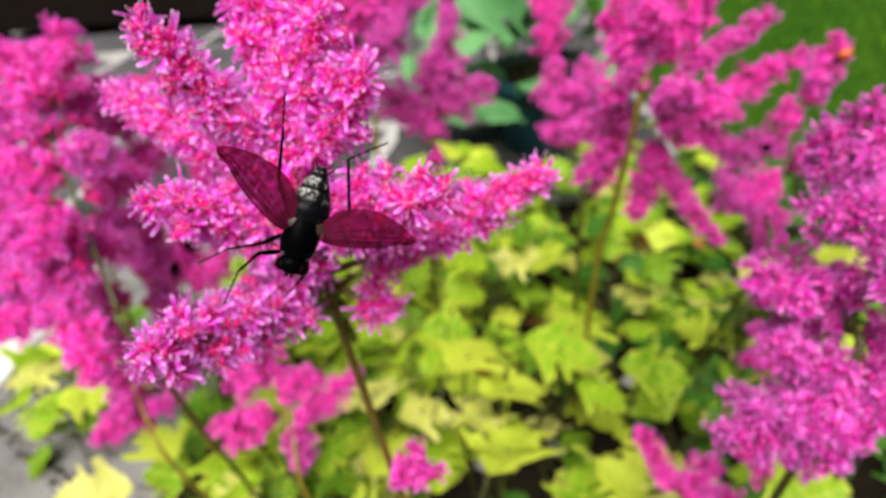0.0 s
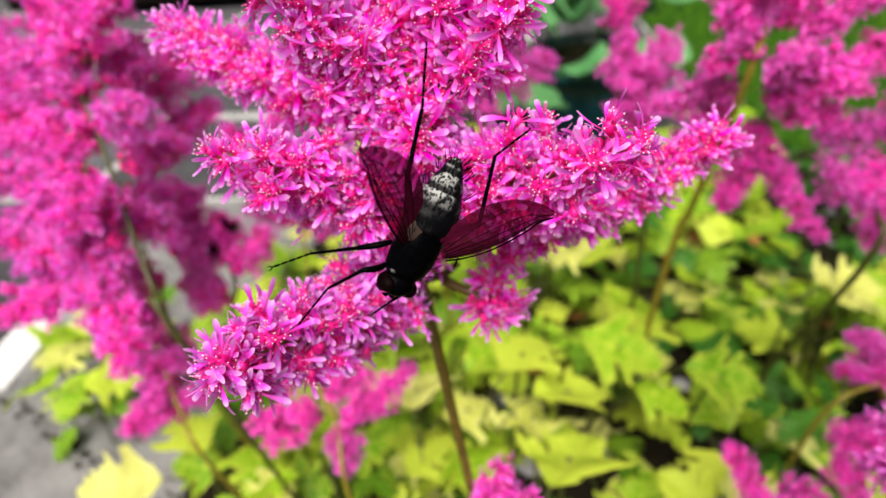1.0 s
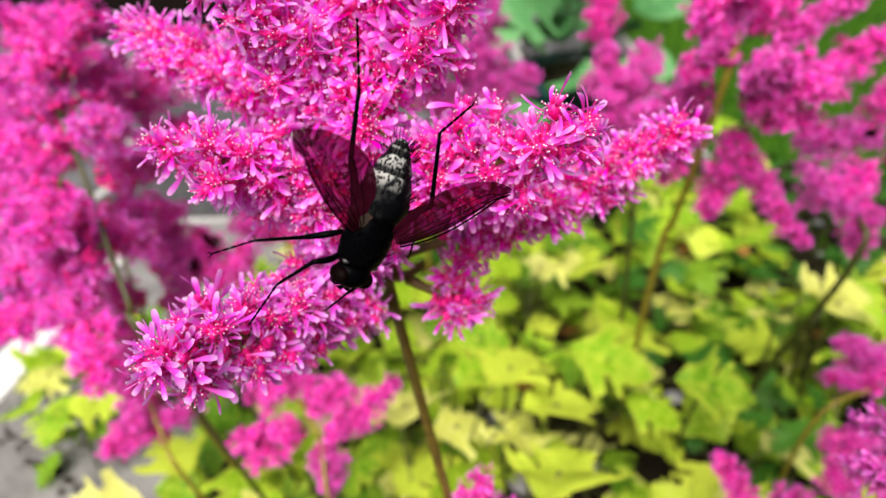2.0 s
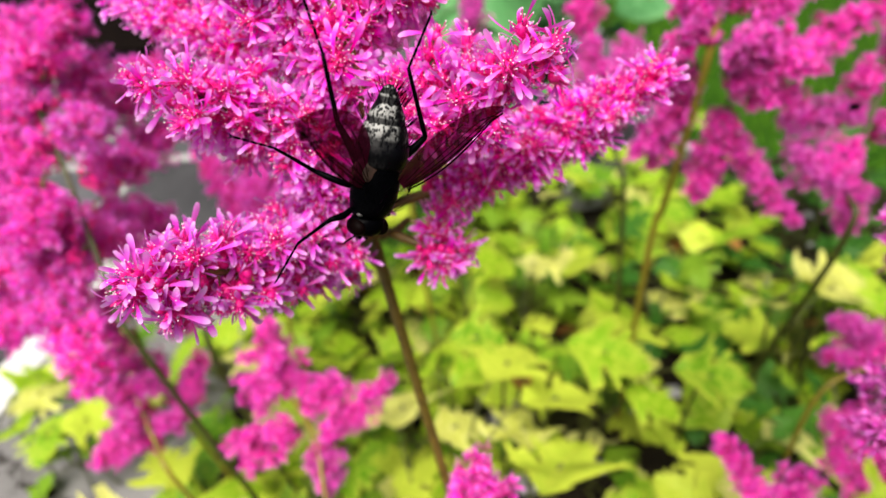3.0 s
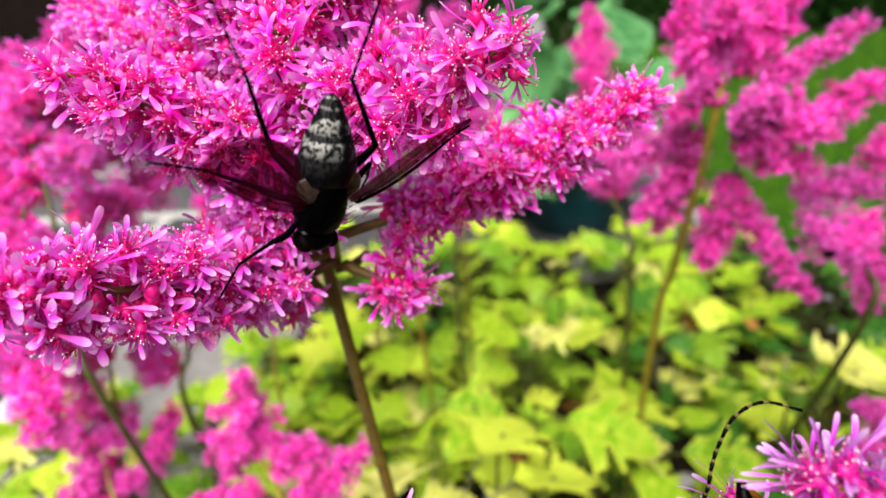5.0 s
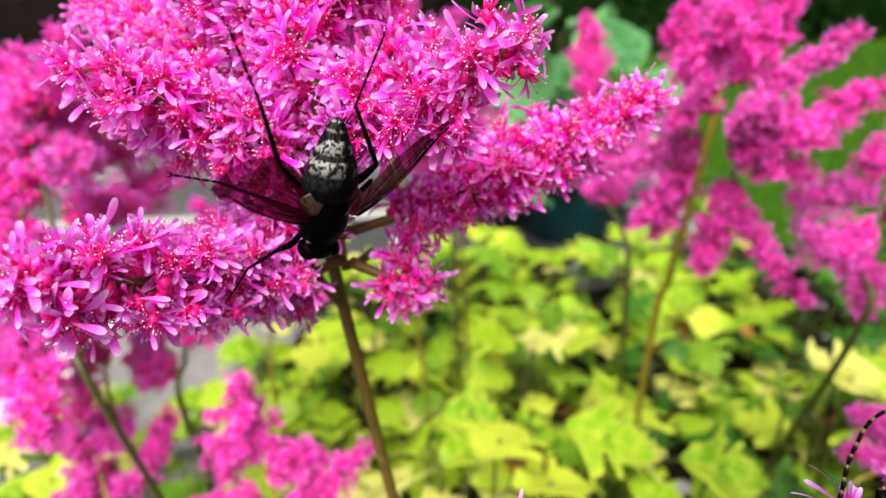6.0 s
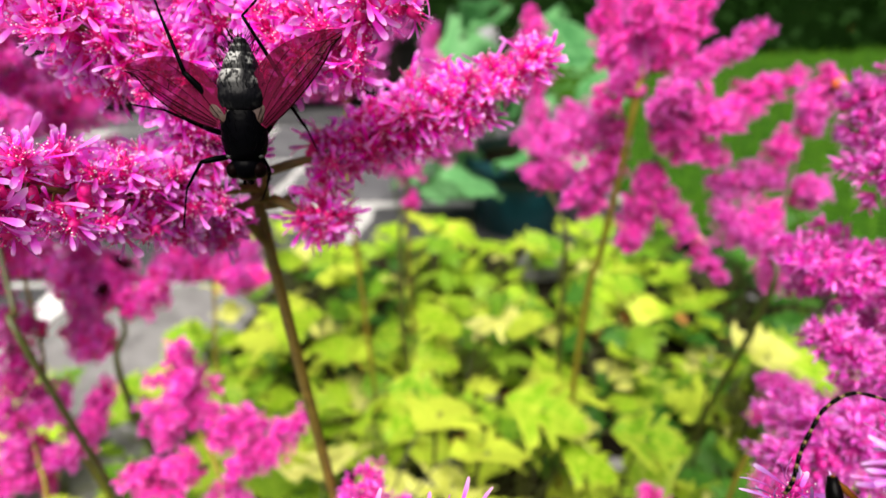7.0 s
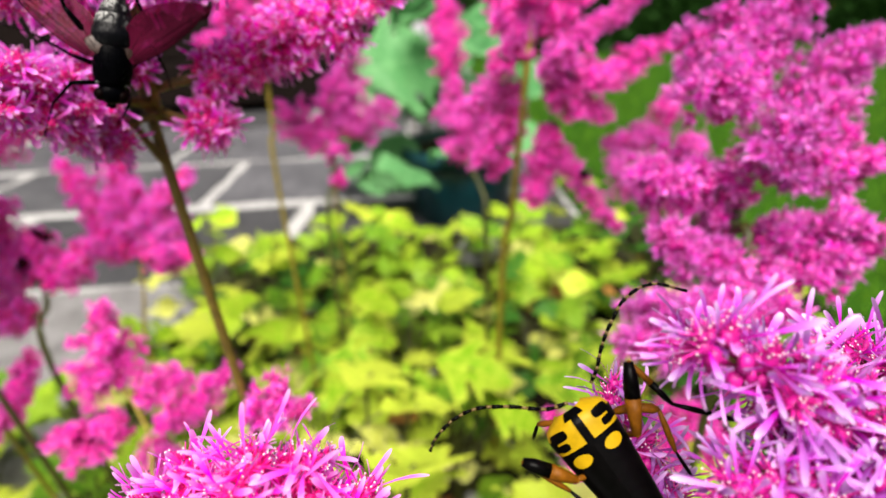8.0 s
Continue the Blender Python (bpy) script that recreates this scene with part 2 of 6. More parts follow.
def fine_floret(seed, long=1.0):
    """One astilbe floret: crimson cup, five spoon-shaped petals, stamens with pale anthers; it opens along +z."""
    r, b = random.Random(seed), Builder()
    b.ball((0, 0, 0.0003), (0.0007, 0.0007, 0.0008), 1, 4, 6)
    for k in (-1, 1):
        b.tube([(0.0002 * k, 0, 0.0008), (0.0005 * k, 0, 0.0018)], [0.00030, 0.00008], 1, 4)
    for k in range(5):
        spin = Matrix.Rotation(2 * math.pi * (k + r.uniform(-0.4, 0.4)) / 5, 3, "Z")
        v, f, uv = petal_shape(long * r.uniform(0.0027, 0.0051), r.uniform(0.00058, 0.00092) / long ** 1.6, r.uniform(0.05, 1.3), r.uniform(-0.9, 0.5))
        tw = Matrix.Rotation(r.uniform(-1.2, 1.2), 3, "X")
        b.add([spin @ (tw @ Vector(p)) for p in v], f, 0, uv)
    for k in range(9):
        a, lean, n = 2 * math.pi * (k + r.random()) / 9, r.uniform(0.2, 0.95), r.uniform(0.0013, 0.0026)
        tip = Vector((n * math.sin(lean) * math.cos(a), n * math.sin(lean) * math.sin(a), n * math.cos(lean)))
        b.tube([(0, 0, 0.0003), tip], [0.00010, 0.00006], 2, 3, False)
        b.ball(tip, (0.00012, 0.00012, 0.00015), 4 if r.random() < 0.22 else 3, 2, 4)
    return b


FINE = [fine_floret(s) for s in range(8)]
LONG = [fine_floret(20 + s, 1.3) for s in range(8)]
FINE_MATS = [PETAL, CUP, STAMEN, ANTHER, ANTHER_DARK]
LILAC_SHADED_MATS = [PETAL_LILAC_SHADED, CUP_LILAC, STAMEN, ANTHER, ANTHER_DARK]
FINE_MESH = [b.mesh("floret", FINE_MATS) for b in FINE]


def far_floret(seed):
    r, b = random.Random(100 + seed), Builder()
    for k in range(7):
        spin = Matrix.Rotation(2 * math.pi * (k + r.uniform(-0.3, 0.3)) / 7, 3, "Z")
        n, w, lift = r.uniform(0.0024, 0.0042), r.uniform(0.00026, 0.00046), r.uniform(0.1, 1.35)
        c, s = math.cos(lift), math.sin(lift)
        v = [(0, 0, 0), (0.6 * n * c, w, 0.6 * n * s), (n * c, 0, n * s * 1.05), (0.6 * n * c, -w, 0.6 * n * s)]
        b.add([spin @ Vector(p) for p in v], [(0, 1, 2, 3)], 0, [(0.5, 0), (1, 0.66), (0.5, 1), (0, 0.66)])
    b.add([(-0.0006, 0, 0.0002), (0.0006, 0, 0.0002), (0, 0.0008, 0.0004), (0, 0, 0.0014)], [(0, 1, 3), (1, 2, 3), (2, 0, 3)], 1)
    return b


FAR = [far_floret(s) for s in range(8)]
FAR_MATS = [PETAL_FAR, CUP_FAR]
# for the left sprays, lit by colour where other sprays shade them
LIT_MATS = [PETAL_LIT, CUP]
MAGENTA_MATS = [PETAL_MAGENTA, CUP_LILAC]


def astilbe(label, stem, radius, bark=None):
    """A flower spray: its stem now, its plumes by plume()."""
    base = Vector(stem[0])
    top = new("astilbe_flower")
    top.matrix_basis = Matrix.Translation(base)
    tagged(top, label, "flower", "astilbe sprays")
    line = bend([Vector(p) - base for p in stem], 6)
    b = Builder()
    n = len(line) - 1
    b.tube(line, [radius * (1.15 - 0.5 * i / n) for i in range(n + 1)], 0, 8)
    part("stem", b, [bark or STEM if bark or radius < 0.00095 else STEM_OLIVE if radius < 0.00125 else STEM_GREEN], top)
    return top


def branch(plant, root, tip, radius):
    o = plant.matrix_basis.translation
    a, c = Vector(root) - o, Vector(tip) - o
    b = Builder()
    b.tube(bend([a, (a + c) / 2 + Vector((0, 0, -0.0008)), c], 4), [radius * (1.2 - 0.06 * i) for i in range(9)], 0, 7)
    return part("side_stem", b, [STEM], plant)


PIECES = [0]
for src in FINE + LONG + FAR:
    src.array, src.count = np.array(src.v), len(src.v)


class Mass:
    """Many copies of a few small shapes, gathered into one mesh."""

    def __init__(self):
        self.v, self.f, self.s, self.uv, self.n = [], [], [], [], 0

    def take(self, b):
        self.v.append(np.array(b.v))
        self.f.extend(tuple(j + self.n for j in q) for q in b.f)
        self.s.extend(b.s)
        self.uv.extend(b.uv)
        self.n += len(b.v)

    def copy(self, src, p, m, s):
        self.v.append(src.array @ (np.array(m).T * s) + np.array(p))
        n = self.n
        self.f.extend([tuple([j + n for j in q]) for q in src.f])
        self.s.extend(src.s)
        self.uv.extend(src.uv)
        self.n += src.count

    def mesh(self, name, mats):
        return mesh_of(name, np.concatenate(self.v).tolist(), self.f, mats, self.s, self.uv)


def plume(plant, root, tip, radius, fine, mats=None, bare=0.10):
    """A side plume: a thin axis, bare at its foot, short branchlets all round it, each crowded with florets; full below, tapered to the tip."""
    o = plant.matrix_basis.translation
    a, c = Vector(root) - o, Vector(tip) - o
    axis = c - a
    length = axis.length
    line = bend([a, (a + c) / 2 + Vector((0, 0, -0.05 * length)), c], 5)
    d = axis.normalized()
    side = d.orthogonal().normalized()
    up = d.cross(side)
    mass, tubes = Mass(), Builder()
    slot = 5 if fine else 2
    tubes.tube(line, [(0.0009 if fine and not mats else 0.0006) * (1 - 0.07 * i) for i in range(len(line))], slot, 6)
    reach = 0.0026 if fine else 0.0028
    radius *= 0.94 if fine else 1.0
    inner = max(0.0010, radius - 0.62 * reach)
    count = max(6, int((1.1 - bare) * length / (0.00084 if fine else 0.00078)))
    spots = []
    for i in range(count):
        t = bare + (1 - bare) * (i + RNG.random()) / count
        k = min(len(line) - 2, int(t * (len(line) - 1)))
        base = line[k].lerp(line[k + 1], t * (len(line) - 1) - k)
        ang = i * 2.39996 + RNG.uniform(-0.5, 0.5)
        out = math.cos(ang) * side + math.sin(ang) * up
        taper = (1 - 0.70 * (max(0.0, t - 0.55) / 0.45) ** 1.5) * (0.7 + 0.3 * min(1, t / 0.25))
        way = (out + d * (0.35 + 1.3 * max(0.0, t - 0.8) / 0.2) + Vector((0, 0, 0.12))).normalized()
        span = inner * taper * (RNG.uniform(0.62, 1.25) if fine else RNG.uniform(0.6, 1.25))
        # clumps and hollows along the plume
        lump = noise.noise((base + out * inner + o) / (0.0052 if fine else 0.0062))
        span *= min(1.55, max(0.42, 1.0 + (0.7 if fine else 1.15) * lump))
        n = max(2, int((3.4 if fine else 3.6) * span / 0.0024 + RNG.random()))
        if not fine or span > 0.002:
            tubes.tube([base, base + way * span], 0.00016, slot, 3, False)
        for j in range(n):
            q = (j + RNG.random()) / n
            jit = Vector((RNG.uniform(-1, 1), RNG.uniform(-1, 1), RNG.uniform(-1, 1)))
            p = base + way * span * (0.30 + 0.70 * q) + jit * (0.0007 if fine else 0.0015)
            face = way * (0.7 + 1.0 * q) + jit * (0.55 if fine else 0.8) + d * (0.25 if fine else 0)
            spots.append((p, turn_to(face, RNG.uniform(0, 6.28)), RNG.uniform(0.78, 1.12) * (1.0 if fine else 0.70 + 0.30 * q), RNG.randrange(8), q))
    # crimson buds close to the axis
    for i in range(int(2.6 * count)):
        t = RNG.uniform(bare - 0.02, 0.97)
        k = min(len(line) - 2, int(t * (len(line) - 1)))
        ang, q = RNG.uniform(0, 6.28), inner * (1 - 0.6 * max(0.0, t - 0.5)) * RNG.uniform(0.15, 0.72)
        p = line[k].lerp(line[k + 1], t * (len(line) - 1) - k) + (math.cos(ang) * side + math.sin(ang) * up) * q
        n = RNG.uniform(0.0005, 0.0008) * (1.0 if fine else 1.5)
        tubes.ball(p, (n, n, n * 1.3), 1, 3, 5)
    mass.take(tubes)
    loose = []
    for n, (p, m, s, kind, q) in enumerate(spots):
        if fine and mats is None and PIECES[0] < 300 and q > 0.6 and RNG.random() < 0.28:
            PIECES[0] += 1
            loose.append((p, m, s, kind))
        else:
            mass.copy((FAR if not fine else LONG if mats else FINE)[kind], p, m, s)
    ob = part("plume", mass.mesh("plume", ((mats or FINE_MATS) + [STEM]) if fine else ((mats or FAR_MATS) + [STEM_GREEN])), None, plant)
    for p, m, s, kind in loose:
        q = new("floret", FINE_MESH[kind])
        q.parent = ob
        q.matrix_basis = Matrix.Translation(p) @ m.to_4x4() @ Matrix.Scale(s, 4)
    return ob


# ---- setting: one ground sheet, paving, lawn, bed ----
def sheet(name, x0, x1, y0, y1, z, cell, rough, mat, label, kind="structure", category="ground"):
    nx, ny = max(1, int((x1 - x0) / cell)), max(1, int((y1 - y0) / cell))
    v, f = [], []
    for j in range(ny + 1):
        for i in range(nx + 1):
            x, y = x0 + (x1 - x0) * i / nx, y0 + (y1 - y0) * j / ny
            v.append((x, y, z + rough * noise.noise(Vector((x * 9, y * 9, z)))))
    for j in range(ny):
        for i in range(nx):
            o = j * (nx + 1) + i
            f.append((o, o + 1, o + nx + 2, o + nx + 1))
    return tagged(new(name, mesh_of(name, v, f, [mat])), label, category, kind=kind)


sheet("ground", -60, 60, -60, 60, -0.03, 6.0, 0.0, LAWN, "wide garden ground reaching the horizon")
sheet("soil_bed", -0.24, 0.44, -0.30, 0.70, 0.013, 0.03, 0.008, SOIL, "dark damp soil of the flower bed with crumbs")
sheet("lawn", 0.272, 6.0, -1.0, 9.0, 0.004, 0.25, 0.01, LAWN, "short mown green lawn beside the bed", category="lawn")
pavement = sheet("pavement", -3.22, 0.27, -0.64, 4.2, 0.0005, 0.12, 0.0012, MORTAR, "garden paving of grey slate slabs with wide pale mortar joints", category="pavement")


def slab_mesh(seed, w, d):
    r = random.Random(seed)
    n, h = 5, 0.012
    edge = []
    for a, b in (((0, 0), (w, 0)), ((w, 0), (w, d)), ((w, d), (0, d)), ((0, d), (0, 0))):
        for k in range(n):
            t = k / n
            edge.append((a[0] + (b[0] - a[0]) * t + r.uniform(-0.006, 0.006), a[1] + (b[1] - a[1]) * t + r.uniform(-0.006, 0.006)))
    m = len(edge)
    cx, cy = w / 2, d / 2
    v = [(x, y, 0.0) for x, y in edge] + [(cx + (x - cx) * 0.985, cy + (y - cy) * 0.985, h) for x, y in edge]
    f = [(k, (k + 1) % m, m + (k + 1) % m, m + k) for k in range(m)] + [tuple(range(m, 2 * m))]
    return mesh_of("slab", v, f, [SLATE], smooth=False)

# ---- flower sprays ----
front_flower = astilbe("tall bright pink astilbe flower spray on an upright brown stem", [(0.0041, 0.0501, 0.0000), (-0.0229, 0.0576, 0.2982), (-0.0209, 0.0548, 0.3080), (-0.0165, 0.0430, 0.3320), (-0.0205, 0.0510, 0.3480)], 0.00106, STEM)
plume(front_flower, (-0.0210, 0.0520, 0.3110), (-0.0388, 0.0205, 0.3225), 0.0082, True, bare=0.20)
plume(front_flower, (-0.0178, 0.0460, 0.3280), (-0.0405, 0.0385, 0.3392), 0.0068, True)
plume(front_flower, (-0.0200, 0.0525, 0.3130), (0.0235, 0.0615, 0.3285), 0.0066, True, bare=0.20)
plume(front_flower, (-0.0165, 0.0440, 0.3300), (0.0055, 0.0390, 0.3380), 0.007, True)
plume(front_flower, (-0.0185, 0.0520, 0.3090), (-0.0072, 0.0480, 0.3070), 0.006, True, bare=0.42)
plume(front_flower, (-0.0195, 0.0490, 0.3380), (-0.0630, 0.0730, 0.3460), 0.0062, True)
plume(front_flower, (-0.0200, 0.0535, 0.3090), (-0.0335, 0.0470, 0.3065), 0.0056, True, bare=0.36)
plume(front_flower, (-0.0178, 0.0450, 0.3270), (-0.0410, 0.0459, 0.3311), 0.0056, True)
plume(front_flower, (-0.0195, 0.0490, 0.3390), (-0.0370, 0.0475, 0.3633), 0.0062, True)
plume(front_flower, (-0.0195, 0.0490, 0.3390), (-0.0057, 0.0497, 0.3533), 0.0066, True)
plume(front_flower, (-0.0200, 0.0505, 0.3430), (-0.0126, 0.0553, 0.3628), 0.0066, True)
plume(front_flower, (-0.0205, 0.0510, 0.3440), (-0.0289, 0.0843, 0.3902), 0.0075, True)
plume(front_flower, (-0.0200, 0.0500, 0.3410), (-0.0330, 0.0510, 0.3471), 0.0062, True)
plume(front_flower, (-0.0175, 0.0460, 0.3300), (-0.0217, 0.0454, 0.3398), 0.0056, True)
plume(front_flower, (-0.0190, 0.0500, 0.3180), (-0.0266, 0.0398, 0.3293), 0.0052, True)
plume(front_flower, (-0.0175, 0.0470, 0.3260), (-0.0068, 0.0418, 0.3380), 0.0058, True)
plume(front_flower, (-0.0195, 0.0510, 0.3140), (-0.0252, 0.0417, 0.3244), 0.005, True)
plume(front_flower, (-0.0185, 0.0500, 0.3340), (-0.0192, 0.0449, 0.3418), 0.006, True)
plume(front_flower, (-0.0180, 0.0480, 0.3300), (-0.0079, 0.0485, 0.3328), 0.0056, True)
branch(front_flower, (-0.0229, 0.0576, 0.2985), (-0.0255, 0.0533, 0.3085), 0.0008)
branch(front_flower, (-0.0212, 0.0552, 0.3070), (-0.0165, 0.0577, 0.3083), 0.0008)
branch(front_flower, (-0.0205, 0.0540, 0.3100), (-0.0300, 0.0360, 0.3180), 0.0006)

right_flower = astilbe("bright pink astilbe flower spray with drooping side plumes", [(0.0660, 0.2560, 0.0000), (0.0666, 0.2150, 0.1931), (0.0693, 0.2060, 0.2266), (0.0699, 0.1780, 0.2965), (0.0734, 0.1840, 0.3230)], 0.0017, STEM_OLIVE)
plume(right_flower, (0.0701, 0.1780, 0.2983), (0.0639, 0.1900, 0.3451), 0.0084, False)
plume(right_flower, (0.0692, 0.1780, 0.3011), (0.0579, 0.1840, 0.3326), 0.0067, False)
plume(right_flower, (0.0738, 0.1820, 0.3074), (0.0828, 0.2000, 0.3453), 0.0084, False)
plume(right_flower, (0.0769, 0.1840, 0.3087), (0.1004, 0.2000, 0.3371), 0.0075, False)
plume(right_flower, (0.0850, 0.1860, 0.3060), (0.1195, 0.1950, 0.3230), 0.0058, False)
plume(right_flower, (0.0862, 0.1860, 0.2908), (0.1373, 0.2000, 0.3050), 0.0066, False)
plume(right_flower, (0.0745, 0.1820, 0.3009), (0.1057, 0.1760, 0.2911), 0.0083, False)
plume(right_flower, (0.0766, 0.1820, 0.2913), (0.1047, 0.1800, 0.2776), 0.0077, False)
plume(right_flower, (0.0718, 0.1860, 0.2926), (0.0445, 0.1920, 0.2801), 0.0074, False)
plume(right_flower, (0.0716, 0.1880, 0.2861), (0.0498, 0.1920, 0.2572), 0.0064, False)
plume(right_flower, (0.0715, 0.1900, 0.2835), (0.0585, 0.1960, 0.2504), 0.0057, False)
plume(right_flower, (0.0844, 0.1920, 0.2770), (0.0779, 0.1920, 0.2369), 0.0078, False)
plume(right_flower, (0.0804, 0.1860, 0.2706), (0.1158, 0.1860, 0.2242), 0.0051, False)
plume(right_flower, (0.0668, 0.1800, 0.3009), (0.0569, 0.1800, 0.3024), 0.0071, False)
plume(right_flower, (0.0773, 0.1800, 0.2946), (0.0834, 0.1680, 0.3056), 0.0079, False)
plume(right_flower, (0.0768, 0.1840, 0.3227), (0.0669, 0.1720, 0.3323), 0.0076, False)

far_right_flower = astilbe("pink astilbe flower spray with a tall pointed plume", [(0.1333, 0.2626, 0.0000), (0.1333, 0.1826, 0.2086), (0.1383, 0.1946, 0.2343), (0.1505, 0.2118, 0.2704), (0.1615, 0.2250, 0.2980)], 0.0013)
plume(far_right_flower, (0.1554, 0.2179, 0.2832), (0.1639, 0.2273, 0.3027), 0.0075, False)
plume(far_right_flower, (0.1481, 0.2087, 0.2640), (0.1172, 0.2146, 0.2570), 0.0094, False)
plume(far_right_flower, (0.1518, 0.2148, 0.2768), (0.1603, 0.2230, 0.2937), 0.0075, False)
plume(far_right_flower, (0.1383, 0.1946, 0.2343), (0.1161, 0.2003, 0.2501), 0.0094, False)
plume(far_right_flower, (0.1407, 0.1966, 0.2385), (0.1381, 0.1877, 0.2192), 0.0075, False)
plume(far_right_flower, (0.1456, 0.2047, 0.2555), (0.1598, 0.2054, 0.2550), 0.0094, False)
plume(far_right_flower, (0.1432, 0.2017, 0.2491), (0.1242, 0.1968, 0.2412), 0.0094, False)
plume(far_right_flower, (0.1506, 0.2128, 0.2726), (0.1388, 0.2122, 0.2730), 0.0088, False)

back_flower = astilbe("deep pink cone-shaped astilbe flower spray", [(-0.0343, 0.2829, 0.0000), (-0.0343, 0.2829, 0.1878), (-0.0305, 0.2976, 0.2207), (-0.0250, 0.3108, 0.2502), (-0.0139, 0.3386, 0.3125)], 0.0015)
plume(back_flower, (-0.0256, 0.3063, 0.2403), (-0.0128, 0.3415, 0.3191), 0.0106, False)
plume(back_flower, (-0.0272, 0.3079, 0.2437), (-0.0606, 0.3163, 0.2599), 0.0144, False)
plume(back_flower, (-0.0234, 0.3092, 0.2468), (0.0084, 0.3154, 0.2627), 0.0125, False)
plume(back_flower, (-0.0286, 0.3109, 0.2503), (-0.0331, 0.3052, 0.2373), 0.0153, False)
plume(back_flower, (-0.0255, 0.3123, 0.2535), (-0.0232, 0.3241, 0.2799), 0.0153, False)

back_flower = astilbe("pink astilbe flower spray with narrow upright plumes", [(0.0629, 0.2596, 0.0000), (0.0629, 0.2596, 0.1917), (0.0612, 0.2724, 0.2199), (0.0461, 0.2872, 0.2517), (0.0466, 0.3154, 0.3141)], 0.0015)
plume(back_flower, (0.0459, 0.2985, 0.2767), (0.0456, 0.3211, 0.3266), 0.0109, False)
plume(back_flower, (0.0632, 0.2864, 0.2510), (0.0681, 0.2974, 0.2758), 0.0127, False)
plume(back_flower, (0.0584, 0.2767, 0.2294), (0.0476, 0.2984, 0.2766), 0.0145, False)

veiled_flower = astilbe("soft pink astilbe flower spray on a thin olive stem", [(-0.0585, 0.2900, 0.0000), (-0.0585, 0.2700, 0.2298), (-0.0562, 0.2700, 0.2597), (-0.0545, 0.2700, 0.3022), (-0.0530, 0.2700, 0.3271)], 0.0013, STEM_OLIVE)
plume(veiled_flower, (-0.0557, 0.2700, 0.2979), (-0.0823, 0.2700, 0.3101), 0.0135, False)
plume(veiled_flower, (-0.0552, 0.2700, 0.3079), (-0.0564, 0.2800, 0.3510), 0.0156, False)
plume(veiled_flower, (-0.0539, 0.2700, 0.3107), (-0.0218, 0.2800, 0.3341), 0.0102, False)
plume(veiled_flower, (-0.0552, 0.2700, 0.2964), (-0.0352, 0.2600, 0.3149), 0.0114, False)
plume(veiled_flower, (-0.0547, 0.2700, 0.3050), (-0.0687, 0.2650, 0.3290), 0.0126, False)
plume(veiled_flower, (-0.0540, 0.2700, 0.2875), (-0.0600, 0.2700, 0.2995), 0.0096, False)

bud_flower = astilbe("round deep pink astilbe flower bud on a thin stem", [(-0.0292, 0.2856, 0.0000), (-0.0292, 0.2856, 0.1942), (-0.0278, 0.2960, 0.2173)], 0.0009)
plume(bud_flower, (-0.0279, 0.2952, 0.2156), (-0.0266, 0.2996, 0.2255), 0.0081, False)

side_flower = astilbe("dense magenta astilbe flower spray in full bloom", [(0.1170, 0.1137, 0.0000), (0.1070, 0.0737, 0.2450), (0.1091, 0.0835, 0.2669), (0.1146, 0.0907, 0.2832), (0.1207, 0.1016, 0.3078)], 0.0013)
plume(side_flower, (0.1127, 0.0877, 0.2764), (0.0804, 0.0809, 0.2834), 0.01, False, MAGENTA_MATS)
plume(side_flower, (0.1101, 0.0806, 0.2848), (0.1094, 0.0639, 0.2963), 0.0104, False, MAGENTA_MATS)
plume(side_flower, (0.1153, 0.0957, 0.2942), (0.0992, 0.1052, 0.3142), 0.0088, False, MAGENTA_MATS)
plume(side_flower, (0.1170, 0.0968, 0.2969), (0.1101, 0.1071, 0.3192), 0.0088, False, MAGENTA_MATS)
plume(side_flower, (0.1190, 0.1005, 0.3051), (0.1296, 0.1111, 0.3295), 0.0088, False, MAGENTA_MATS)
plume(side_flower, (0.1228, 0.0953, 0.2939), (0.1594, 0.1129, 0.3111), 0.0088, False, MAGENTA_MATS)
plume(side_flower, (0.1175, 0.0893, 0.2804), (0.1492, 0.0890, 0.2819), 0.0096, False, MAGENTA_MATS)
plume(side_flower, (0.1106, 0.0835, 0.2669), (0.0949, 0.0909, 0.2579), 0.006, False, MAGENTA_MATS)
plume(side_flower, (0.1104, 0.0822, 0.2641), (0.1373, 0.0671, 0.2689), 0.0088, False, MAGENTA_MATS)
plume(side_flower, (0.1096, 0.0870, 0.2989), (0.0921, 0.0793, 0.3049), 0.0096, False, MAGENTA_MATS)
plume(side_flower, (0.1183, 0.0964, 0.2717), (0.1037, 0.0958, 0.2693), 0.0072, False, MAGENTA_MATS)
plume(side_flower, (0.1144, 0.0783, 0.2557), (0.1170, 0.0692, 0.2601), 0.008, False, MAGENTA_MATS)
plume(side_flower, (0.1164, 0.0925, 0.2873), (0.1411, 0.0956, 0.2960), 0.0096, False, MAGENTA_MATS)
plume(side_flower, (0.1100, 0.0791, 0.2573), (0.1019, 0.0752, 0.2480), 0.0072, False, MAGENTA_MATS)
plume(side_flower, (0.1159, 0.0705, 0.2560), (0.0741, 0.0607, 0.2468), 0.0106, False, MAGENTA_MATS)
plume(side_flower, (0.1144, 0.0694, 0.2536), (0.0873, 0.0633, 0.2524), 0.0102, False, MAGENTA_MATS)
plume(side_flower, (0.1105, 0.0717, 0.2586), (0.0828, 0.0718, 0.2716), 0.0059, False, MAGENTA_MATS)
plume(side_flower, (0.1160, 0.0716, 0.2585), (0.1310, 0.0693, 0.2654), 0.0102, False, MAGENTA_MATS)
